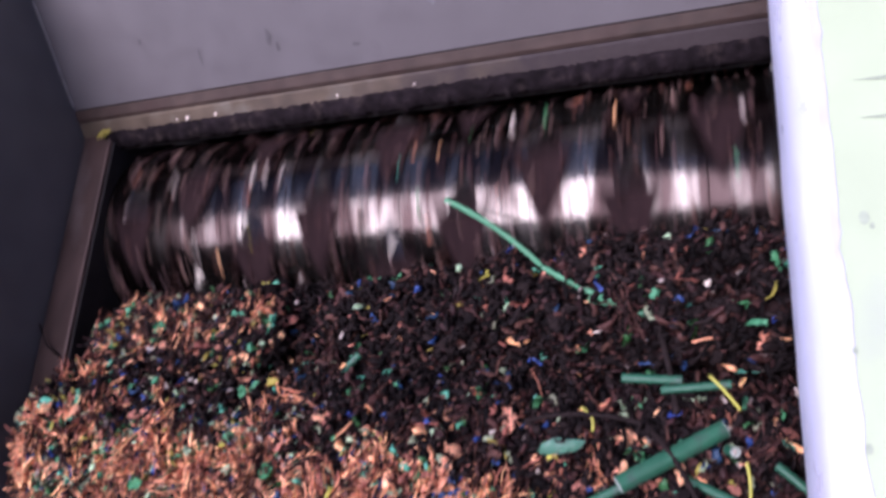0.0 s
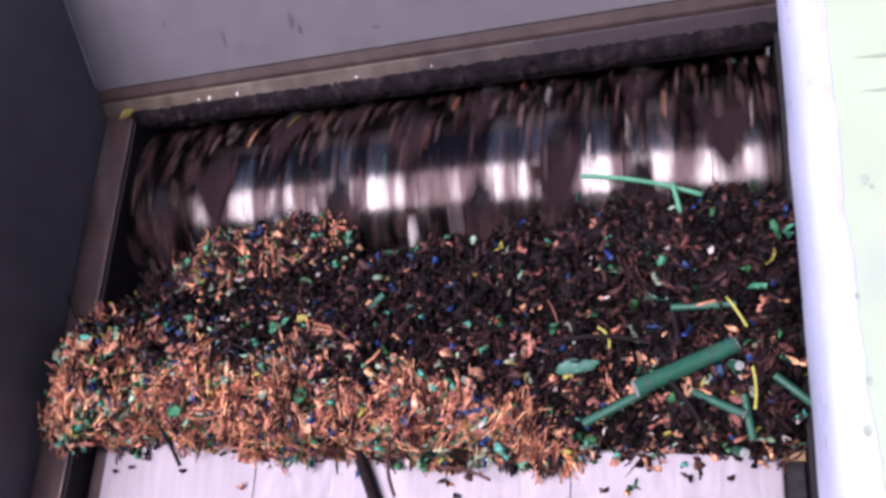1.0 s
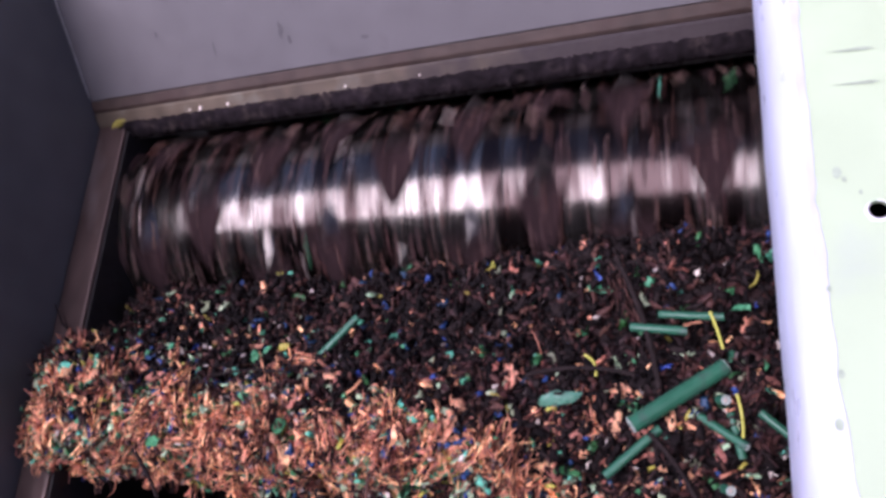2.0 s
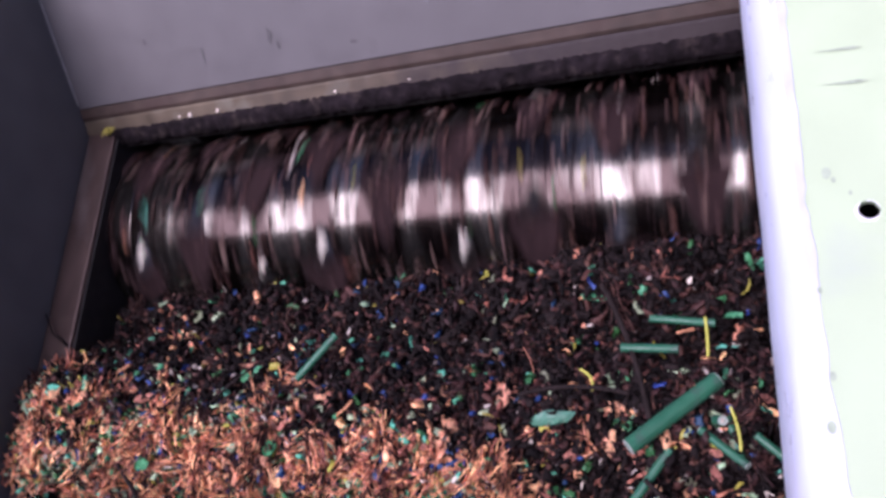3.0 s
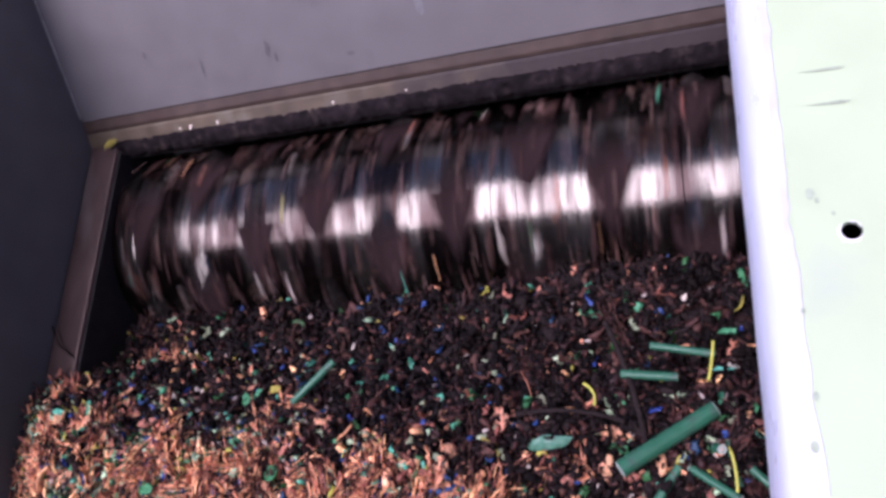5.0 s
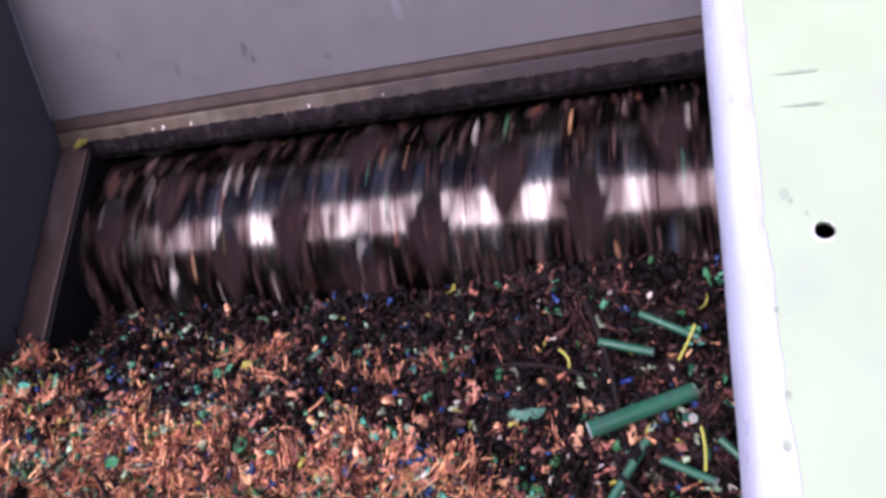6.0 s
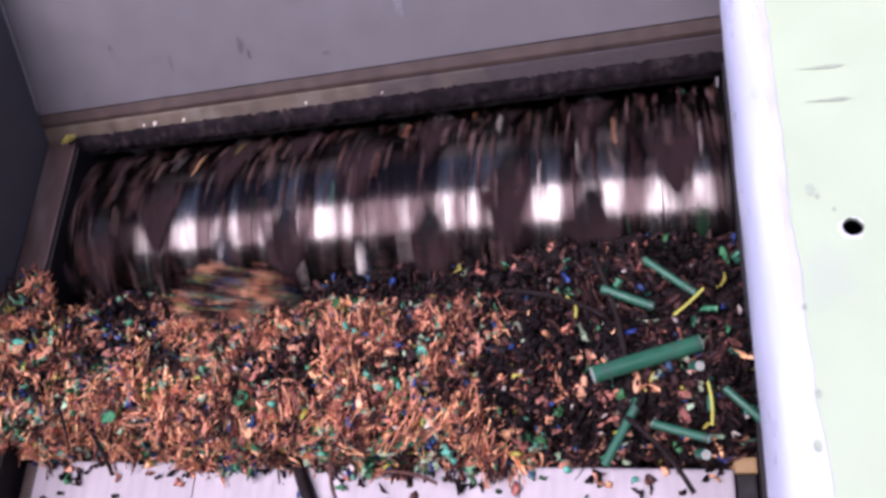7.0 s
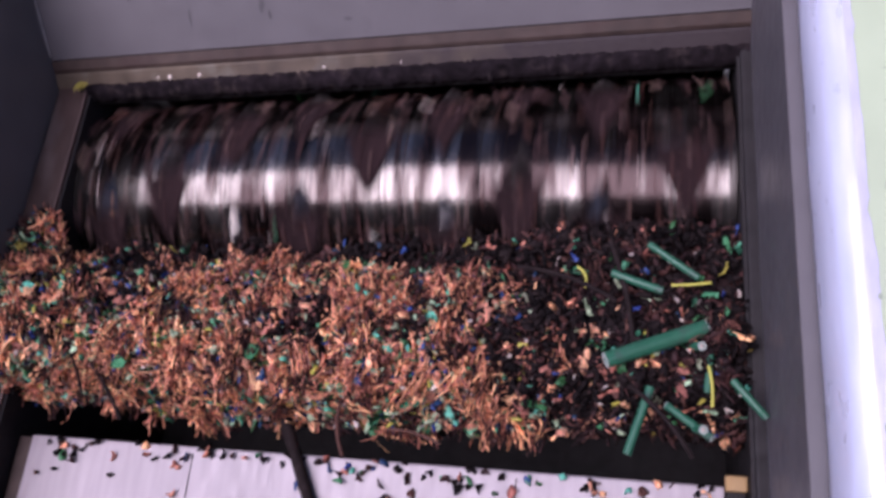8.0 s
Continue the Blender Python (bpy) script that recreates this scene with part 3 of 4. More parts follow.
def build_heap(name, label, height, x_range, y_range, count, seed, step=0.008, floor=-0.10, origin=(0, 0, 0), dark=lambda x, y: 0.5, sided=1.0, under=BED):
    rng = np.random.default_rng(seed)
    heap = tagged(empty(name, origin), label, "heap of chips", kind="stuff")
    # dark bed under the chips
    bm = bmesh.new()
    nx, ny = int((x_range[1] - x_range[0]) / step), int((y_range[1] - y_range[0]) / step)
    grid = {}
    for i in range(nx + 1):
        for j in range(ny + 1):
            x, y = x_range[0] + i * step, y_range[0] + j * step
            z = height(x, y)
            if z is not None:
                grid[i, j] = bm.verts.new((x, y, z - 0.005))
    for (i, j), v in grid.items():
        quad = [(i, j), (i + 1, j), (i + 1, j + 1), (i, j + 1)]
        if all(q in grid for q in quad):
            bm.faces.new([grid[q] for q in quad])
    rim = [e for e in bm.edges if len(e.link_faces) == 1]
    ext = bmesh.ops.extrude_edge_only(bm, edges=rim)["geom"]
    for v in ext:
        if isinstance(v, bmesh.types.BMVert):
            v.co.z = min(v.co.z, floor)
    loose = [v for v in bm.verts if not v.link_faces]
    bmesh.ops.delete(bm, geom=loose, context="VERTS")
    part("bed", bm, under, heap, "dark fine granulate under the chips" if under is BED else "felted copper under the chips", smooth=True)
    pts, nrm = [], []
    while len(pts) < count:
        x, y = rng.uniform(*x_range), rng.uniform(*y_range)
        z = height(x, y)
        if z is None:
            continue
        zx, zy = height(x + 0.003, y), height(x, y + 0.003)
        gx = 0 if zx is None else (zx - z) / 0.003
        gy = 0 if zy is None else (zy - z) / 0.003
        nv = Vector((-gx, -gy, 1)).normalized()
        pts.append((x, y, z + rng.uniform(-0.006, 0.005)))
        nrm.append(tuple(nv))
    pts, nrm = np.array(pts), np.array(nrm)
    shade = np.array([dark(*p[:2]) + (0.45 * wave(p[0], p[1], 36, 21) + 0.30 * wave(p[0], p[1], 95, 22)) * (1 - 0.92 * min(dark(*p[:2]), 1)) for p in pts]).clip(0, 1)
    low, high, side = (np.cumsum([m[c] for m in MIX]) for c in (2, 3, 4))
    near = np.clip((0.19 - pts[:, 0] - heap.location.x) / 0.12, 0, 1)[:, None] * sided
    bright = low[None] * (1 - near) + side[None] * near
    limit = bright * (1 - shade)[:, None] + high[None] * shade[:, None]
    kind = np.minimum((rng.uniform(0, 1, len(pts))[:, None] > limit).sum(1), len(MIX) - 1)
    for k, (nm, material, _, _, _, length, width, thick, bend, ragged) in enumerate(MIX):
        pick = kind == k
        if pick.any():
            rise = 0.0 if material in (COPPER, COPPER_DULL, BLACK) else 0.0022
            chip_part(nm, [swept_chips(pts[pick] + nrm[pick] * rise, nrm[pick], rng, length, width, thick, bend, 3, jitter=ragged)], material, heap)
    # felted wads of copper wool, half sunk among the chips
    pick = rng.uniform(0, 1, len(pts)) < 0.15 * (1.0 - shade)
    if pick.any():
        chip_wads("copper_wads", pts[pick], nrm[pick], rng, heap)
    # tufts of fine copper strands that lie together
    for nm, material, share, wide in (("copper_strands", COPPER, 0.085, (0.0003, 0.0009)), ("dull_copper_strands", COPPER_DULL, 0.030, (0.0004, 0.0010))):
        tufted = np.array([2.0 if wave(p[0], p[1], 30, 31) > 0.05 else 0.35 for p in pts])
        pick = rng.uniform(0, 1, len(pts)) < share * tufted * ((1.0 - shade) ** 1.7 if material is COPPER else 1.05 - shade)
        centres, cn, m = pts[pick], nrm[pick], 16
        if not len(centres):
            continue
        # brushes of fibres: most trail towards the pusher, fanned about their own line
        az = np.where(rng.uniform(0, 1, len(cn)) < 0.85, -np.pi / 2 + rng.normal(0, 0.32, len(cn)), rng.uniform(0, 2 * np.pi, len(cn)))
        p = np.repeat(centres, m, 0) + rng.normal(0, 1, (len(centres) * m, 3)) * (0.0042, 0.0040, 0.0018) + (0, 0, 0.003)
        chip_part(nm, [swept_chips(p, np.repeat(cn, m, 0), rng, (0.013, 0.038), wide, (0.0004, 0.0008), 1.1, 4, lift=0.30, az=np.repeat(az, m) + rng.normal(0, 0.17, len(p)), jitter=0.0005)], material, heap)
    # single long curled wires on top
    pick = rng.uniform(0, 1, len(pts)) < 0.006 * (1.05 - shade)
    if pick.any():
        chip_part("curled_wires", [swept_chips(pts[pick] + (0, 0, 0.004), nrm[pick], rng, (0.022, 0.060), (0.0006, 0.0011), (0.0006, 0.0010), 2.2, 9, lift=0.25)], COPPER, heap)
    return heap


# ---- how the heap and the pusher travel ----
PUSH = [(0, 0.012), (0.5, 0.030), (1.0, 0.041), (1.3, 0.040), (2.0, 0.020), (2.5, 0.013), (3.0, 0.008), (3.5, 0.0), (4.0, -0.005), (5.0, -0.004), (5.5, 0.0), (6.0, 0.024), (6.5, 0.046), (7.0, 0.066), (7.5, 0.069), (8.0, 0.067)]
RAM = [(0, -0.425), (0.5, -0.404), (1.0, -0.396), (1.25, -0.397), (2.0, -0.460), (2.5, -0.505), (3.0, -0.555), (4.2, -0.580), (5.0, -0.510), (5.5, -0.462), (6.0, -0.430), (6.5, -0.402), (7.0, -0.382), (7.5, -0.377), (7.7, -0.386), (8.0, -0.414)]


def push_at(t):
    return float(np.interp(t, [r[0] for r in PUSH], [r[1] for r in PUSH]))


def ram_at(t):
    return float(np.interp(t, [r[0] for r in RAM], [r[1] for r in RAM]))


def swell_height(x, y):
    """Bright copper under the top of the heap, which the pusher squeezes up."""
    if not (0.05 < x < 0.60 + 0.03 * wave(0, y, 30, 3)) or not (-0.42 < y < -0.305 + 0.012 * wave(x, 0, 14, 4)):
        return None
    z = front_height(x, y)
    return None if z is None else -0.034 - 0.040 * smooth(-0.345, -0.30, y) - 0.03 * smooth(0.48, 0.60, x) + 0.010 * wave(x, y, 16, 14) + 0.008 * wave(x, y, 38, 15)


MOVES = []   # (thing, rows), keyed in motions()


def with_heap(ob, x=0, y=0, z=0, rz=0):
    MOVES.append((ob, [(t, pose(x, y + p, z, 0, 0, rz)) for t, p in PUSH]))


def with_pusher(ob, x=0, dy=0, z=-0.05, rz=0):
    MOVES.append((ob, [(t, pose(x, y + dy, z, 0, 0, rz)) for t, y in RAM]))


def cable_piece(name, label, rows, length, radius, material, bore=True, bow=0.0, z=0.0, core=None, tilt=0.0):
    """A cut length of cable along its own x; rows: seconds and both ends in plan; between them it rides with the heap."""
    n = 8
    pts = [(-length / 2 + length * i / n, bow * (1 - (2 * i / n - 1) ** 2) - bow * 0.5, 0) for i in range(n + 1)]
    ob = tagged(empty(name), label, "cable piece")
    part("sheath", tube(pts, radius, radius * 0.55 if bore else 0.0), material, ob, smooth=False)
    if core:
        for s in (-1, 1):
            bm = bmesh.new()
            ends = []
            for k in range(18):
                c, d = math.cos(k * math.pi / 9), math.sin(k * math.pi / 9)
                ends.append([bm.verts.new((s * (length / 2 + off), -bow * 0.5 + r * c, r * d)) for r, off in ((radius * 0.56, 0.0002), (radius * 0.58, 0.0007), (radius * 0.97, 0.0007), (radius * 0.99, 0.0002))])
            for k in range(18):
                for q in range(3):
                    bm.faces.new((ends[k][q], ends[k][q + 1], ends[(k + 1) % 18][q + 1], ends[(k + 1) % 18][q]))
            part("cut_face", bm, CUT_FACE, ob, "pale freshly cut rim")
            bm = bmesh.new()
            bmesh.ops.create_cone(bm, cap_ends=True, segments=12, radius1=radius * 0.5, radius2=radius * 0.5, depth=radius * 1.2, matrix=pose(s * (length / 2 - radius * 0.75), bow * -0.5, 0, 0, 90, 0))
            part("conductor", bm, core, ob, "bare conductor in the cut end")
    keyed = []
    times = sorted({r[0] for r in rows} | {t for t, p in PUSH})
    for t in times:
        before = [r for r in rows if r[0] <= t] or [rows[0]]
        after = [r for r in rows if r[0] >= t] or [rows[-1]]
        a, b = before[-1], after[0]
        f = 0 if a[0] == b[0] else (t - a[0]) / (b[0] - a[0])

        def state(r):
            dz = r[5] if len(r) > 5 else 0
            return [(r[1] + r[3]) / 2, (r[2] + r[4]) / 2 - push_at(r[0]), math.atan2(r[4] - r[2], r[3] - r[1]), dz]
        sa, sb = state(a), state(b)
        sb[2] = sa[2] + (sb[2] - sa[2] + math.pi) % (2 * math.pi) - math.pi
        q = [u + (v - u) * f for u, v in zip(sa, sb)]
        keyed.append((t, pose(q[0], q[1] + push_at(t), z + q[3], 0, tilt, math.degrees(q[2]))))
    MOVES.append((ob, keyed))
    return ob


build_structure()
build_plate_marks()
build_rear_bar()
cover = build_cover_panel()
MOVES.append((cover, [(t, pose(0.735 + dx, 0, 0.207)) for t, dx in ((0, 0), (6.9, 0), (7.2, 0.006), (7.5, 0.018), (8.0, 0.030))]))
rotor = build_rotor()
pusher = build_pusher()
with_pusher(pusher)
def churned(rows, reach, seed):
    """Shake a slow path ten times a second, as the knives shake the loose chips."""
    rng, out = np.random.default_rng(seed), []
    for k in range(81):
        t = k / 10
        a = max((r for r in rows if r[0] <= t), key=lambda r: r[0])
        b = min((r for r in rows if r[0] >= t), key=lambda r: r[0])
        f = (t - a[0]) / (b[0] - a[0]) if b[0] > a[0] else 0.0
        m = a[1].lerp(b[1], f)
        dx, dy, dz = rng.uniform(-reach, reach, 3)
        out.append((t, Matrix.Translation((dx, dy * 0.8, dz * 0.5)) @ m))
    return out


heap = build_heap("chip_heap", "heap of shredded copper and coloured cable insulation before the pusher", front_height, (0.0, 0.75), (-0.49, -0.19), 18000, 11, dark=front_dark)
with_heap(heap)
# its mix darkens towards the right, painting the shade there
swell = build_heap("copper_mass", "mass of bright shredded copper squeezed up out of the heap", swell_height, (0.04, 0.64), (-0.43, -0.25), 9000, 13, floor=-0.09, dark=lambda x, y: 0.75 * smooth(0.44, 0.60, x), under=COPPER_WOOL)
MOVES.append((swell, [(t, pose(0, p, 0.028 * smooth(5.3, 6.9, t) - 0.028 * (1 - smooth(4.8, 5.8, t)))) for t, p in PUSH]))
# the near-black mix of this band stands in for shade before the rotor
loose = build_heap("loose_chip_band", "loose band of shredded cable, coloured dark for shade, churning at the rotor", rear_height, (0.045, 0.75), (-0.31, -0.15), 6500, 12, dark=lambda x, y: 1.3)
LOOSE = [(0, pose(0, 0, 0.0, 0, -2.6)), (0.5, pose(0, 0.004, -0.002, 0, -3)), (1.0, pose(0, 0.006, -0.002, 0, -3.2)), (1.3, pose(0, 0.004, -0.002, 0, -2)), (2.5, pose(0, -0.006, -0.010)), (4.2, pose(0, -0.012, -0.020)), (5.5, pose(0, -0.008, -0.022)), (5.8, pose(0, 0.0, -0.030)), (6.2, pose(0, 0.006, -0.010)), (6.6, pose(0, 0.012, -0.004)), (7.0, pose(0, 0.018, -0.002)), (8.0, pose(0, 0.018, -0.004))]
MOVES.append((loose, churned(LOOSE, 0.006, 5)))
cable_piece("thick_cable_piece", "thick green cable stub with a cut end", [(0.5, 0.618, -0.371, 0.693, -0.327), (1, 0.622, -0.353, 0.699, -0.315), (2.5, 0.639, -0.383, 0.702, -0.333), (3.5, 0.634, -0.396, 0.696, -0.346), (4, 0.634, -0.403, 0.698, -0.349), (5.5, 0.63, -0.393, 0.704, -0.35), (6, 0.628, -0.366, 0.711, -0.332), (6.5, 0.628, -0.342, 0.71, -0.314), (7, 0.631, -0.32, 0.708, -0.294), (7.5, 0.643, -0.315, 0.707, -0.29), (8, 0.639, -0.328, 0.711, -0.297)], 0.085, 0.0066, GREEN_TUBE, z=0.001, core=COPPER_DULL, tilt=11)

clump = build_heap("tossed_clump", "clump of shredded copper thrown up by the rotor", clump_height(0.115, 0.036, 0.026, 3), (-0.13, 0.13), (-0.05, 0.05), 1900, 21, floor=-0.02, dark=lambda x, y: 0.76, sided=0.0)
MOVES.append((clump, [(0, pose(0.20, -0.262, -0.026)), (0.5, pose(0.21, -0.225, -0.036, 0, 0, 4)), (1.0, pose(0.235, -0.205, -0.058, 14, 0, 6)), (1.4, pose(0.235, -0.205, -0.085, 25)), (2.2, pose(0.22, -0.27, -0.135)), (8.0, pose(0.22, -0.27, -0.150))]))
clump = build_heap("tossed_clump", "clump of dull shredded copper thrown up by the rotor", clump_height(0.070, 0.034, 0.018, 5), (-0.09, 0.09), (-0.05, 0.05), 1200, 22, floor=-0.02, dark=lambda x, y: 0.80, sided=0.0)
MOVES.append((clump, [(0, pose(0.36, -0.275, -0.140)), (6.2, pose(0.36, -0.275, -0.130)), (6.5, pose(0.40, -0.262, -0.065)), (6.7, pose(0.38, -0.252, -0.040, 0, 6, 0)), (6.9, pose(0.35, -0.242, -0.034, 0, 8, -6)), (7.0, pose(0.28, -0.235, -0.032, 4, 4, -8)), (7.15, pose(0.19, -0.218, -0.045, 10, 0, -8)), (7.4, pose(0.15, -0.222, -0.110)), (8.0, pose(0.18, -0.26, -0.150))]))

SPILL_LABEL = "chips spilled over the worn side plate of the chamber"
spill = build_heap("spilled_clump", SPILL_LABEL, clump_height(0.034, 0.066, 0.012, 8), (-0.040, 0.040), (-0.09, 0.09), 1100, 23, floor=0.0, dark=lambda x, y: 0.40)
MOVES.append((spill, [(0, pose(0.072, -0.352, -0.030)), (0.6, pose(0.054, -0.352, -0.021)), (1.2, pose(0.042, -0.345, -0.020)), (2.3, pose(0.036, -0.362, -0.020)), (4.0, pose(0.034, -0.378, -0.020)), (5.5, pose(0.032, -0.372, -0.020)), (6.0, pose(0.032, -0.335, -0.020)), (6.5, pose(0.030, -0.285, -0.020)), (7.0, pose(0.028, -0.255, -0.028)), (8.0, pose(0.028, -0.246, -0.030))]))
spill = build_heap("spilled_clump", SPILL_LABEL, clump_height(0.045, 0.060, 0.020, 9), (-0.050, 0.050), (-0.08, 0.08), 1500, 24, floor=0.0, dark=lambda x, y: 0.05, under=COPPER_WOOL)
MOVES.append((spill, [(0, pose(0.130, -0.320, -0.090)), (5.5, pose(0.120, -0.340, -0.080)), (6.0, pose(0.080, -0.352, -0.045)), (6.5, pose(0.046, -0.328, -0.020)), (7.0, pose(0.038, -0.306, -0.020)), (8.0, pose(0.036, -0.304, -0.020))]))

GREEN_LABEL = "cut length of thin green cable lying on the chips"
cable_piece("cable_piece", GREEN_LABEL, [(0.5, 0.578, -0.392, 0.617, -0.372), (1, 0.586, -0.375, 0.622, -0.356), (2.5, 0.63, -0.421, 0.659, -0.389), (3.5, 0.64, -0.436, 0.658, -0.405), (5.5, 0.653, -0.422, 0.668, -0.401), (6, 0.646, -0.411, 0.668, -0.376), (6.5, 0.633, -0.408, 0.667, -0.354), (7, 0.633, -0.389, 0.664, -0.334), (7.5, 0.644, -0.384, 0.672, -0.33), (8, 0.653, -0.4, 0.671, -0.345)], 0.056, 0.0035, GREEN_TUBE, z=-0.006)
cable_piece("cable_piece", GREEN_LABEL, [(0.5, 0.657, -0.301, 0.69, -0.298), (1, 0.658, -0.286, 0.693, -0.285), (2.5, 0.658, -0.285, 0.702, -0.291), (3.5, 0.652, -0.296, 0.697, -0.301), (4, 0.654, -0.3, 0.699, -0.304), (5.5, 0.661, -0.301, 0.705, -0.311), (6, 0.67, -0.272, 0.715, -0.294), (6.5, 0.671, -0.249, 0.715, -0.276), (7, 0.671, -0.225, 0.709, -0.256), (7.5, 0.678, -0.214, 0.715, -0.249), (8, 0.667, -0.226, 0.71, -0.258)], 0.049, 0.0030, GREEN_TUBE, z=0.0)
cable_piece("cable_piece", GREEN_LABEL, [(0.5, 0.631, -0.292, 0.653, -0.293), (1, 0.637, -0.275, 0.667, -0.279), (2.5, 0.631, -0.303, 0.676, -0.307), (3.5, 0.626, -0.32, 0.671, -0.321), (5.5, 0.633, -0.319, 0.679, -0.324), (6, 0.64, -0.293, 0.677, -0.302), (6.5, 0.64, -0.269, 0.679, -0.284), (7, 0.639, -0.247, 0.674, -0.262), (7.5, 0.65, -0.241, 0.681, -0.254), (8, 0.642, -0.252, 0.677, -0.265)], 0.044, 0.0035, GREEN_TUBE, z=-0.006)
cable_piece("cable_piece", GREEN_LABEL, [(0.5, 0.666, -0.364, 0.697, -0.378), (1, 0.67, -0.355, 0.696, -0.368), (2.5, 0.686, -0.367, 0.723, -0.398), (3.5, 0.679, -0.379, 0.718, -0.412), (5.5, 0.683, -0.396, 0.713, -0.414), (6, 0.684, -0.385, 0.718, -0.4), (6.5, 0.68, -0.374, 0.712, -0.384), (7, 0.676, -0.356, 0.707, -0.366), (7.5, 0.682, -0.356, 0.712, -0.365), (8, 0.682, -0.359, 0.717, -0.385)], 0.042, 0.0032, GREEN_TUBE, z=-0.002, core=WHITE, tilt=-14)
cable_piece("cable_piece", GREEN_LABEL, [(0, 0.346, -0.316, 0.374, -0.287, -0.035), (1.3, 0.346, -0.29, 0.374, -0.262, -0.035), (2.5, 0.346, -0.316, 0.374, -0.287, 0), (3.5, 0.334, -0.343, 0.369, -0.302, 0), (5.5, 0.338, -0.331, 0.368, -0.305, 0), (6.2, 0.338, -0.31, 0.368, -0.284, -0.04), (8, 0.338, -0.26, 0.368, -0.234, -0.06)], 0.054, 0.0035, GREEN_TUBE, z=-0.002)
cable_piece("cable_piece", GREEN_LABEL, [(1, 0.728, -0.345, 0.748, -0.362), (7, 0.727, -0.334, 0.747, -0.354), (8, 0.731, -0.34, 0.755, -0.368)], 0.036, 0.0030, GREEN_TUBE, z=0.006)
cable_piece("cable_piece", GREEN_LABEL, [(0, 0.700, -0.395, 0.703, -0.430), (3.5, 0.706, -0.365, 0.716, -0.400), (8.0, 0.716, -0.318, 0.714, -0.345)], 0.034, 0.0030, GREEN_TUBE, z=-0.006)
for y0 in (-0.312, -0.376):
    cable_piece("cable_offcut", "short ring-like cable offcut with a pale cut face", [(0, 0.692, y0 - 0.048, 0.700, y0 - 0.052), (8.0, 0.703, y0, 0.711, y0 - 0.004)], 0.012, 0.0036, GREEN_TUBE, z=0.004, core=WHITE, tilt=-64)
cable_piece("insulation_strip", "bent yellow-green strip of earth wire insulation", [(0.5, 0.685, -0.293, 0.702, -0.314), (1, 0.692, -0.277, 0.707, -0.303), (3.5, 0.696, -0.293, 0.692, -0.326), (5.5, 0.708, -0.297, 0.701, -0.332), (6.5, 0.715, -0.274, 0.698, -0.293), (7, 0.712, -0.256, 0.695, -0.271), (8, 0.714, -0.262, 0.69, -0.264)], 0.031, 0.0011, YELLOW, bore=False, bow=0.0006, z=0.003)
cable_piece("insulation_strip", "thin curved yellow wire on the dark chips", [(0.5, 0.706, -0.356, 0.706, -0.379), (1, 0.71, -0.335, 0.71, -0.366), (3.5, 0.709, -0.366, 0.715, -0.395), (6.5, 0.713, -0.344, 0.713, -0.375), (8, 0.715, -0.33, 0.717, -0.36)], 0.032, 0.0011, YELLOW, bore=False, bow=0.0015, z=0.003)
cable_piece("insulation_strip", "curled yellow strip of insulation", [(0, 0.590, -0.330, 0.600, -0.350), (3.5, 0.598, -0.330, 0.610, -0.352), (8.0, 0.612, -0.246, 0.618, -0.262)], 0.020, 0.0011, YELLOW, bore=False, bow=0.004, z=-0.006)
cable_piece("dark_strip", "long dark strip of cable sheath on the chips", [(3.5, 0.545, -0.353, 0.637, -0.353), (4, 0.549, -0.361, 0.635, -0.365), (5.5, 0.552, -0.346, 0.63, -0.352), (6.5, 0.559, -0.274, 0.645, -0.296), (7, 0.562, -0.245, 0.634, -0.267), (8, 0.564, -0.247, 0.641, -0.274)], 0.088, 0.0019, BLACK, bore=False, bow=0.006, z=0.002)
cable_piece("dark_strip", "long dark strip of cable sheath on the chips", [(0, 0.640, -0.250, 0.655, -0.310), (3.5, 0.612, -0.262, 0.652, -0.385), (8.0, 0.640, -0.225, 0.660, -0.330)], 0.115, 0.0024, BLACK, bore=False, bow=0.005, z=-0.006)
cable_piece("dark_strip", "dark brown strip of cable sheath on the chips", [(0, 0.645, -0.350, 0.678, -0.408), (3.5, 0.645, -0.425, 0.690, -0.490), (8.0, 0.660, -0.350, 0.700, -0.395)], 0.070, 0.0019, BLACK, bore=False, bow=0.004, z=0.006)
cable_piece("dark_strip", "long thin dark wire across the copper chips", [(0, 0.245, -0.330, 0.290, -0.405), (3.5, 0.262, -0.372, 0.318, -0.300), (5.5, 0.262, -0.368, 0.318, -0.296), (6.5, 0.09, -0.31, 0.16, -0.40), (8.0, 0.10, -0.30, 0.17, -0.385)], 0.100, 0.0011, BLACK, bore=False, bow=0.006, z=0.014)
cable_piece("copper_bundle", "twisted bundle of bare copper strands", [(0, 0.275, -0.363, 0.317, -0.393), (3.5, 0.270, -0.375, 0.312, -0.405), (8.0, 0.275, -0.310, 0.317, -0.338)], 0.052, 0.0013, COPPER_DULL, bore=False, bow=0.005, z=0.010)
cable_piece("copper_bundle", "long bent bundle of copper strands trailing over the heap", [(0, 0.411, -0.420, 0.420, -0.466), (8.0, 0.411, -0.366, 0.420, -0.412)], 0.060, 0.0016, COPPER_DULL, bore=False, bow=-0.006, z=0.000, tilt=-12)
cable_piece("copper_bundle", "copper strand lying along the foot of the heap", [(0, 0.452, -0.444, 0.494, -0.452), (8.0, 0.452, -0.388, 0.494, -0.396)], 0.048, 0.0014, COPPER_DULL, bore=False, bow=0.003, z=-0.028)
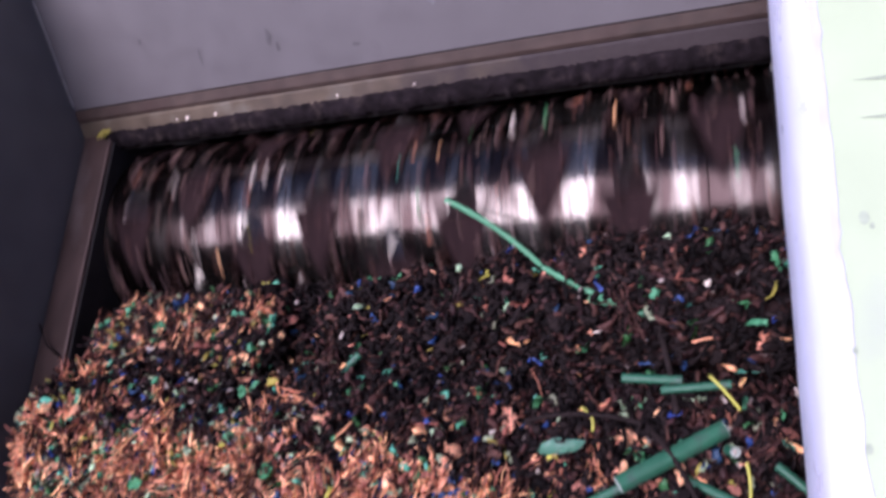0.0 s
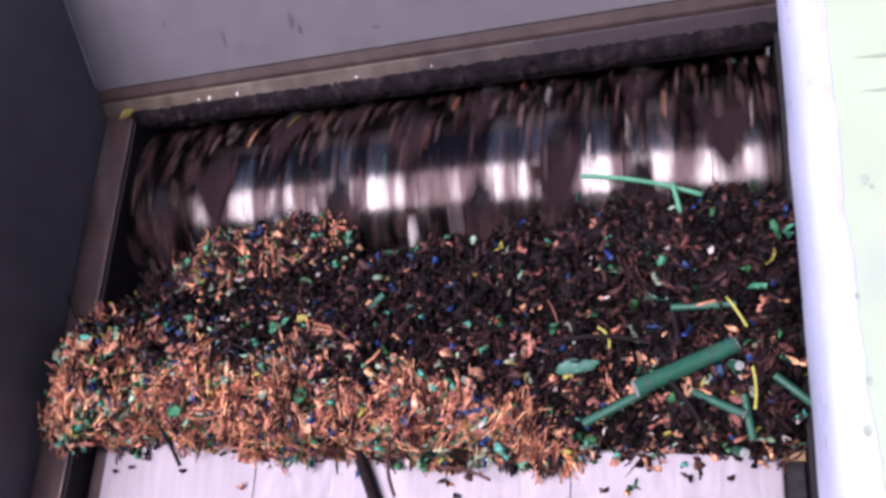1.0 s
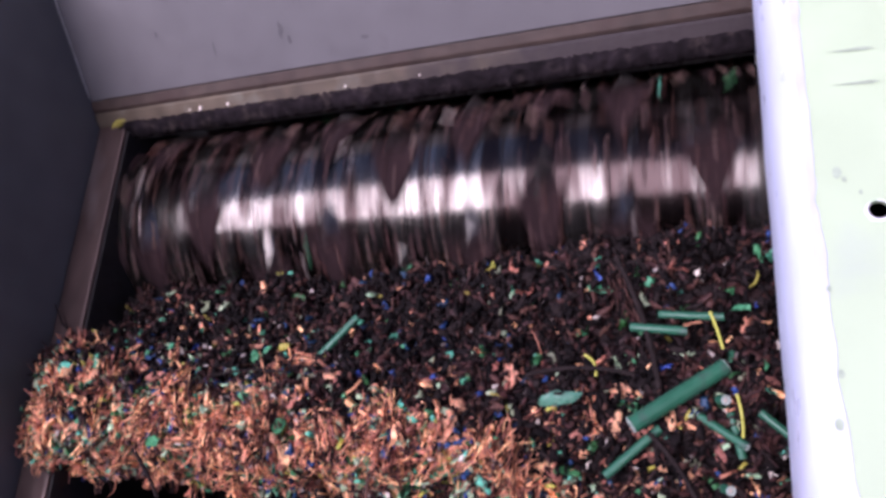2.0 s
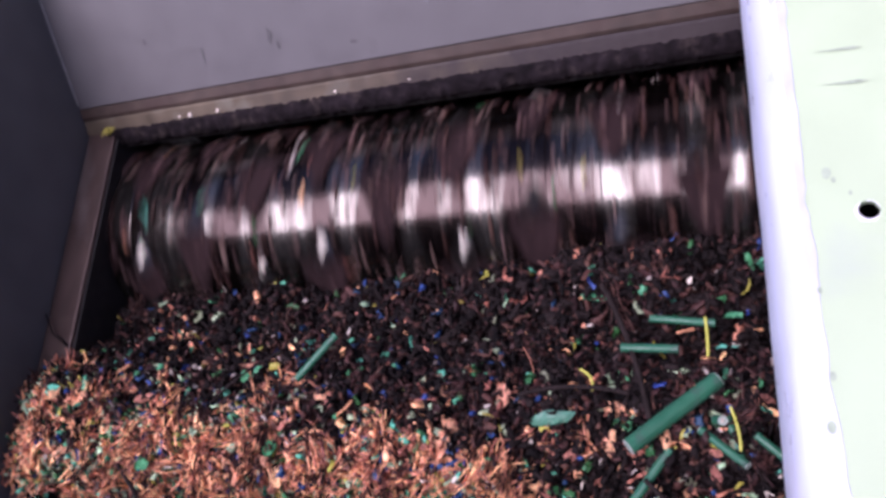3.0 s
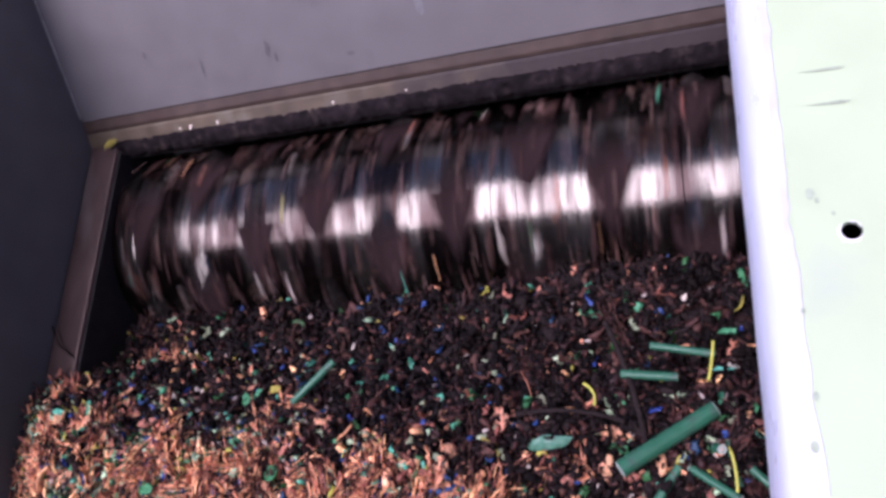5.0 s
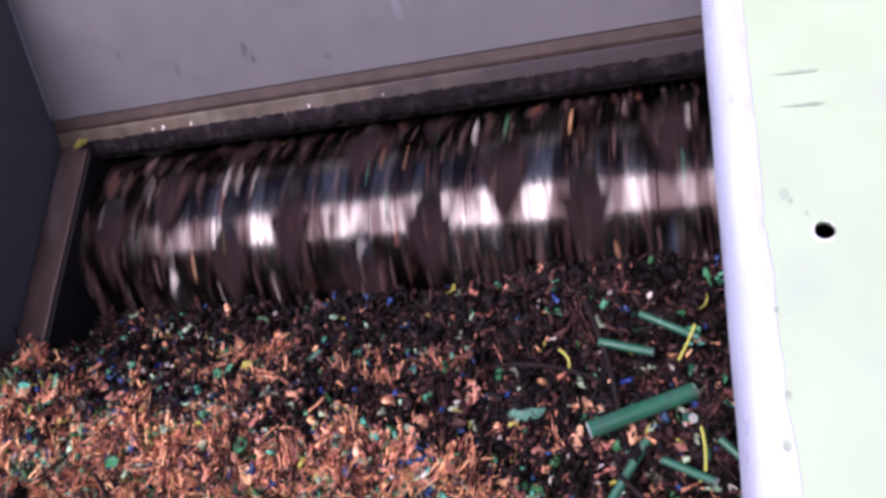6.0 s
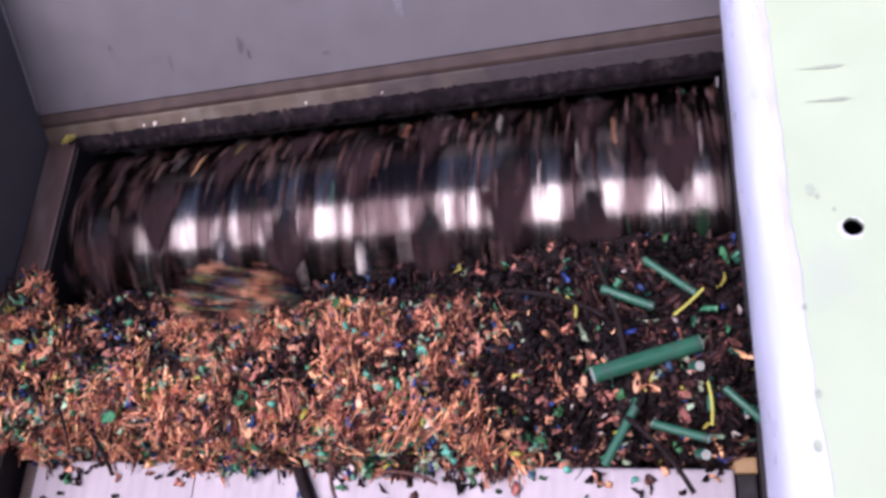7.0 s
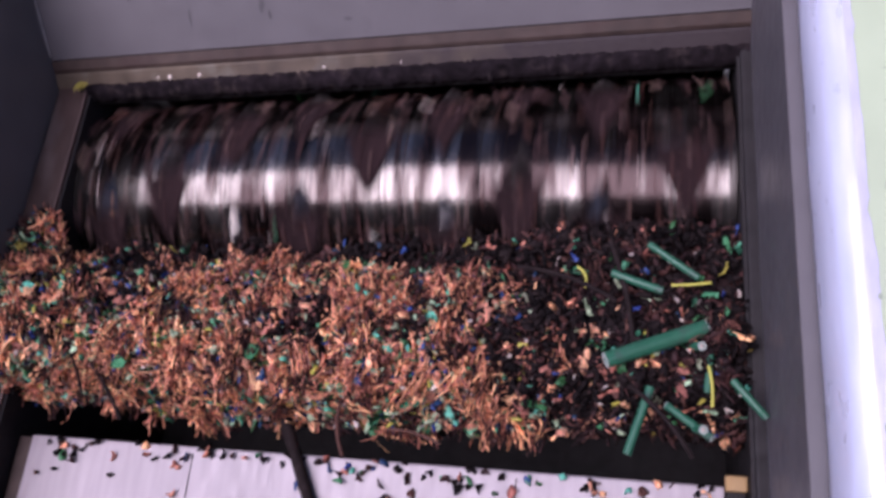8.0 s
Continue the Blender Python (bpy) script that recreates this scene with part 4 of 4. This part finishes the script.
cable_piece("dark_strip", "dark flat strip of cable sheath leaning on the copper", [(0, 0.163, -0.404, 0.203, -0.454), (8.0, 0.163, -0.349, 0.203, -0.399)], 0.064, 0.0018, BLACK, bore=False, bow=0.002, z=0.008, tilt=8)


def build_flake(name, label, size, curl, material, rows, z):
    """A torn leaf of insulation with a ragged outline, slightly curled and thick enough to show its rim."""
    bm = bmesh.new()
    nu, nv, seed = 9, 4, size[0] * 900 + curl * 3 + rows[0][1] * 40
    top, low = [], []
    for i in range(nu + 1):
        u = 2 * i / nu - 1
        half = size[1] / 2 * (1.06 - abs(u) ** 2.6) * (1 + 0.35 * noise.noise((u * 2.5, seed, 3)))
        drift = size[1] * 0.22 * noise.noise((u * 1.4, seed, 8))
        for lst, dz in ((top, 0.0), (low, -0.0011)):
            row = []
            for k in range(nv + 1):
                v = 2 * k / nv - 1
                h = -half * 0.5 * curl * v * v * (0.7 + 0.5 * noise.noise((u * 2, seed, 1))) - 0.10 * size[0] * u * u + 0.0012 * noise.noise((u * 4, v * 2, seed))
                row.append(bm.verts.new((u * size[0] / 2, v * half + drift, h + dz)))
            lst.append(row)
    for i in range(nu):
        for k in range(nv):
            bm.faces.new((top[i][k], top[i + 1][k], top[i + 1][k + 1], top[i][k + 1]))
            bm.faces.new((low[i][k], low[i][k + 1], low[i + 1][k + 1], low[i + 1][k]))
        for k in (0, nv):
            bm.faces.new((top[i][k], top[i + 1][k], low[i + 1][k], low[i][k]))
    for i in (0, nu):
        for k in range(nv):
            bm.faces.new((top[i][k], top[i][k + 1], low[i][k + 1], low[i][k]))
    bmesh.ops.recalc_face_normals(bm, faces=bm.faces)
    ob = tagged(new(name, mesh_of(bm, name, material)), label, "insulation flake")
    MOVES.append((ob, [(t, pose(x, y, z + dz, rx, ry, rz)) for t, x, y, dz, rx, ry, rz in rows]))
    return ob


def riding(x, y, rx, ry, rz, sink=()):
    """Rows for a flake that rides with the heap from its place in the middle of the clip."""
    return [(t, x, y + p, dict(sink).get(t, 0), rx, ry, rz) for t, p in PUSH]


LEAF_GREEN = mat("scuffed_green_insulation", (0.075, 0.215, 0.145), 0.5, var=0.2, scale=120, bump=0.2, stain=(0.20, 0.30, 0.24), stain_at=0.56, stain_scale=120)
FLAKE = "curled green flake of cable insulation on the chips"
build_flake("insulation_flake", FLAKE, (0.042, 0.012), 0.9, LEAF_GREEN, riding(0.572, -0.374, 20, -4, 8, ((6.0, -0.006), (6.5, -0.030), (7.0, -0.050), (7.5, -0.050), (8.0, -0.050))), -0.003)
def on_heap(x, y):
    """The top of the heap once the pusher has squeezed it up."""
    return max(front_height(x, y) or -0.05, (swell_height(x, y) or -0.08) + 0.028) + 0.005


TEAL = mat("bright_green_insulation", (0.035, 0.34, 0.20), 0.45, var=0.15, scale=120, bump=0.15)
for size, material, x, y, turn, label in (
        ((0.036, 0.012), TEAL, 0.466, -0.432, 6, FLAKE), ((0.015, 0.009), TEAL, 0.349, -0.392, 30, FLAKE), ((0.018, 0.010), TEAL, 0.353, -0.412, 160, FLAKE),
        ((0.018, 0.011), GREEN, 0.091, -0.370, 80, FLAKE), ((0.014, 0.008), PALE_GREEN, 0.255, -0.352, 45, FLAKE), ((0.016, 0.010), PALE_GREEN, 0.312, -0.362, 110, FLAKE),
        ((0.015, 0.010), BLUE, 0.416, -0.396, 20, "curled blue flake of wire insulation"), ((0.018, 0.010), BLUE, 0.439, -0.406, 65, "curled blue flake of wire insulation"),
        ((0.014, 0.010), BLUE, 0.457, -0.418, 100, "curled blue flake of wire insulation"), ((0.016, 0.009), BLUE, 0.479, -0.414, 5, "curled blue flake of wire insulation"),
        ((0.014, 0.009), BLUE, 0.431, -0.420, 140, "curled blue flake of wire insulation"), ((0.009, 0.006), RED, 0.401, -0.432, 15, "small red flake of wire insulation"),
        ((0.014, 0.008), YELLOW, 0.232, -0.395, 60, "yellow flake of wire insulation"), ((0.013, 0.007), YELLOW, 0.300, -0.322, 20, "yellow flake of wire insulation"),
        ((0.012, 0.008), GREEN, 0.140, -0.335, 10, FLAKE), ((0.013, 0.008), TEAL, 0.205, -0.400, 75, FLAKE), ((0.013, 0.008), PALE_GREEN, 0.160, -0.398, 150, FLAKE)):
    build_flake("insulation_flake", label, size, 1.0, material, riding(x, y, 14, -6, turn), on_heap(x, y))
build_flake("insulation_flake", FLAKE, (0.016, 0.010), 1.6, GREEN, riding(0.060, -0.352, 10, -20, 20), 0.018)
build_flake("insulation_flake", FLAKE, (0.018, 0.009), 1.6, GREEN, riding(0.046, -0.372, -10, -30, 80), 0.016)
build_flake("insulation_flake", FLAKE, (0.016, 0.010), 1.6, PALE_GREEN, riding(0.030, -0.362, 0, -25, 40), 0.012)
build_flake("insulation_flake", FLAKE, (0.016, 0.010), 1.6, GREEN, riding(0.330, -0.402, 190, 10, 70), 0.016)
build_flake("insulation_flake", FLAKE, (0.014, 0.010), 1.6, GREEN, riding(0.200, -0.418, 185, 10, 20), 0.020)


def wire(name, label, pts, radius, material, category="wire"):
    return tagged(part(name, tube(pts, radius, sides=7), material, smooth=True), label, category)


# a long green strand tossed about at the rotor, in two rigid lengths
def tossed_strand():
    for k, (length, bow) in enumerate(((0.103, 0.004), (0.092, -0.002))):
        n = 8
        pts = [(-length / 2 + length * i / n, bow * (1 - (2 * i / n - 1) ** 2), 0) for i in range(n + 1)]
        ob = tagged(empty("green_strand"), "long thin green strip of cable sheath tossed before the rotor", "insulation strip", group="tossed strip")
        part("strip", tube(pts, 0.0021, sides=8), GREEN, ob)
        if k == 0:
            rows = [(0, pose(0.515, -0.188, 0.004, 0, 8, -36)), (0.5, pose(0.528, -0.157, 0.004, 0, 8, -44)), (1.0, pose(0.628, -0.176, -0.005, 0, 4, -13))]
        else:
            rows = [(0, pose(0.598, -0.240, -0.006, 0, 3, -27)), (0.5, pose(0.601, -0.215, -0.006, 0, 3, -33)), (1.0, pose(0.668, -0.222, -0.008, 0, 8, -74))]
        rows += [(1.5, pose(0.66, -0.200, -0.060, 0, 20, -60)), (2.3, pose(0.64, -0.25, -0.125, 0, 0, -30)), (8.0, pose(0.64, -0.25, -0.150, 0, 0, -30))]
        MOVES.append((ob, rows))


tossed_strand()

# wisps caught in the corner, and a splinter on the ledge
wisp = empty("wire_wisp", (0.030, -0.026, -0.014))
tagged(wisp, "tuft of yellow wire caught in the corner of the bar", "wire tuft")
for i in range(6):
    a = -0.5 + 0.35 * i
    part("strand", tube([(0, 0, 0), (0.008 * math.cos(a), -0.006 * math.sin(a) - 0.002, 0.004), (0.020 * math.cos(a * 0.9), -0.010 * math.sin(a) - 0.004, 0.003 + 0.001 * i)], 0.0006, sides=5), YELLOW, wisp)
wire("splinter", "thin dark splinter on the side plate", [(0.006, -0.250, -0.012), (0.020, -0.272, -0.014), (0.040, -0.285, -0.018)], 0.0010, BLACK, "splinter")

# a black cable lying askew on the pusher, and strewn chips
black_cable = tagged(part("black_cable", tube([(-0.012, 0.030, 0.007), (0.0, 0.006, 0.0065), (0.028, -0.050, 0.006), (0.075, -0.150, 0.006), (0.12, -0.25, 0.006)], 0.0056, sides=10), BLACK, smooth=True), "length of black cable lying across the pale pusher plate", "cable")
with_pusher(black_cable, x=0.355)
rng = np.random.default_rng(31)
for colour, name, n in ((BLACK, "dark_crumbs", 46), (GREEN, "green_crumbs", 14), (COPPER, "copper_crumbs", 20), (BLUE, "blue_crumbs", 8), (COPPER_DULL, "dull_copper_crumbs", 26)):
    pts = np.stack([rng.uniform(0.075, 0.72, n), -np.abs(rng.normal(0.0, 0.016, n)) * rng.uniform(0.3, 1.6, n) - 0.001, np.full(n, 0.0026)], 1)
    holder = chip_part(name, [swept_chips(pts, np.tile([0.0, 0.0, 1.0], (n, 1)), rng, (0.003, 0.011), (0.002, 0.0065), (0.0010, 0.0022), 1.4, lift=0.12, jitter=0.0009)], colour, None, "small crumbs strewn on the pale pusher plate")
    tagged(holder, category="crumbs")
    with_pusher(holder)

# chips carried round by the rotor
carried = []
for i, (material, name, n) in enumerate(((COPPER_DULL, "carried_copper", 900), (CABLE_DUST, "carried_dust", 800), (COPPER, "carried_bright_copper", 26), (GREEN, "carried_green", 26), (WHITE, "carried_pale", 50), (YELLOW, "carried_yellow", 8))):
    a = rng.uniform(0, 2 * np.pi, n)
    nv = np.stack([np.zeros(n), np.cos(a), np.sin(a)], 1)
    pts = nv * rng.uniform(0.1165, 0.1225, n)[:, None]
    pts[:, 0] = rng.uniform(-0.345, 0.345, n)
    chip_part(name, [swept_chips(pts, nv, rng, (0.006, 0.024), (0.0018, 0.0055), (0.001, 0.002), 1.2, az=rng.uniform(1.2, 1.95, n))], material, rotor, "chips carried round by the drum")


def motions():
    rate = 66.0
    walk(rotor, [(i * 0.1, pose(ROTOR.x, ROTOR.y, ROTOR.z, rate * i)) for i in range(81)])
    for ob, rows in MOVES:
        walk(ob, rows)


motions()
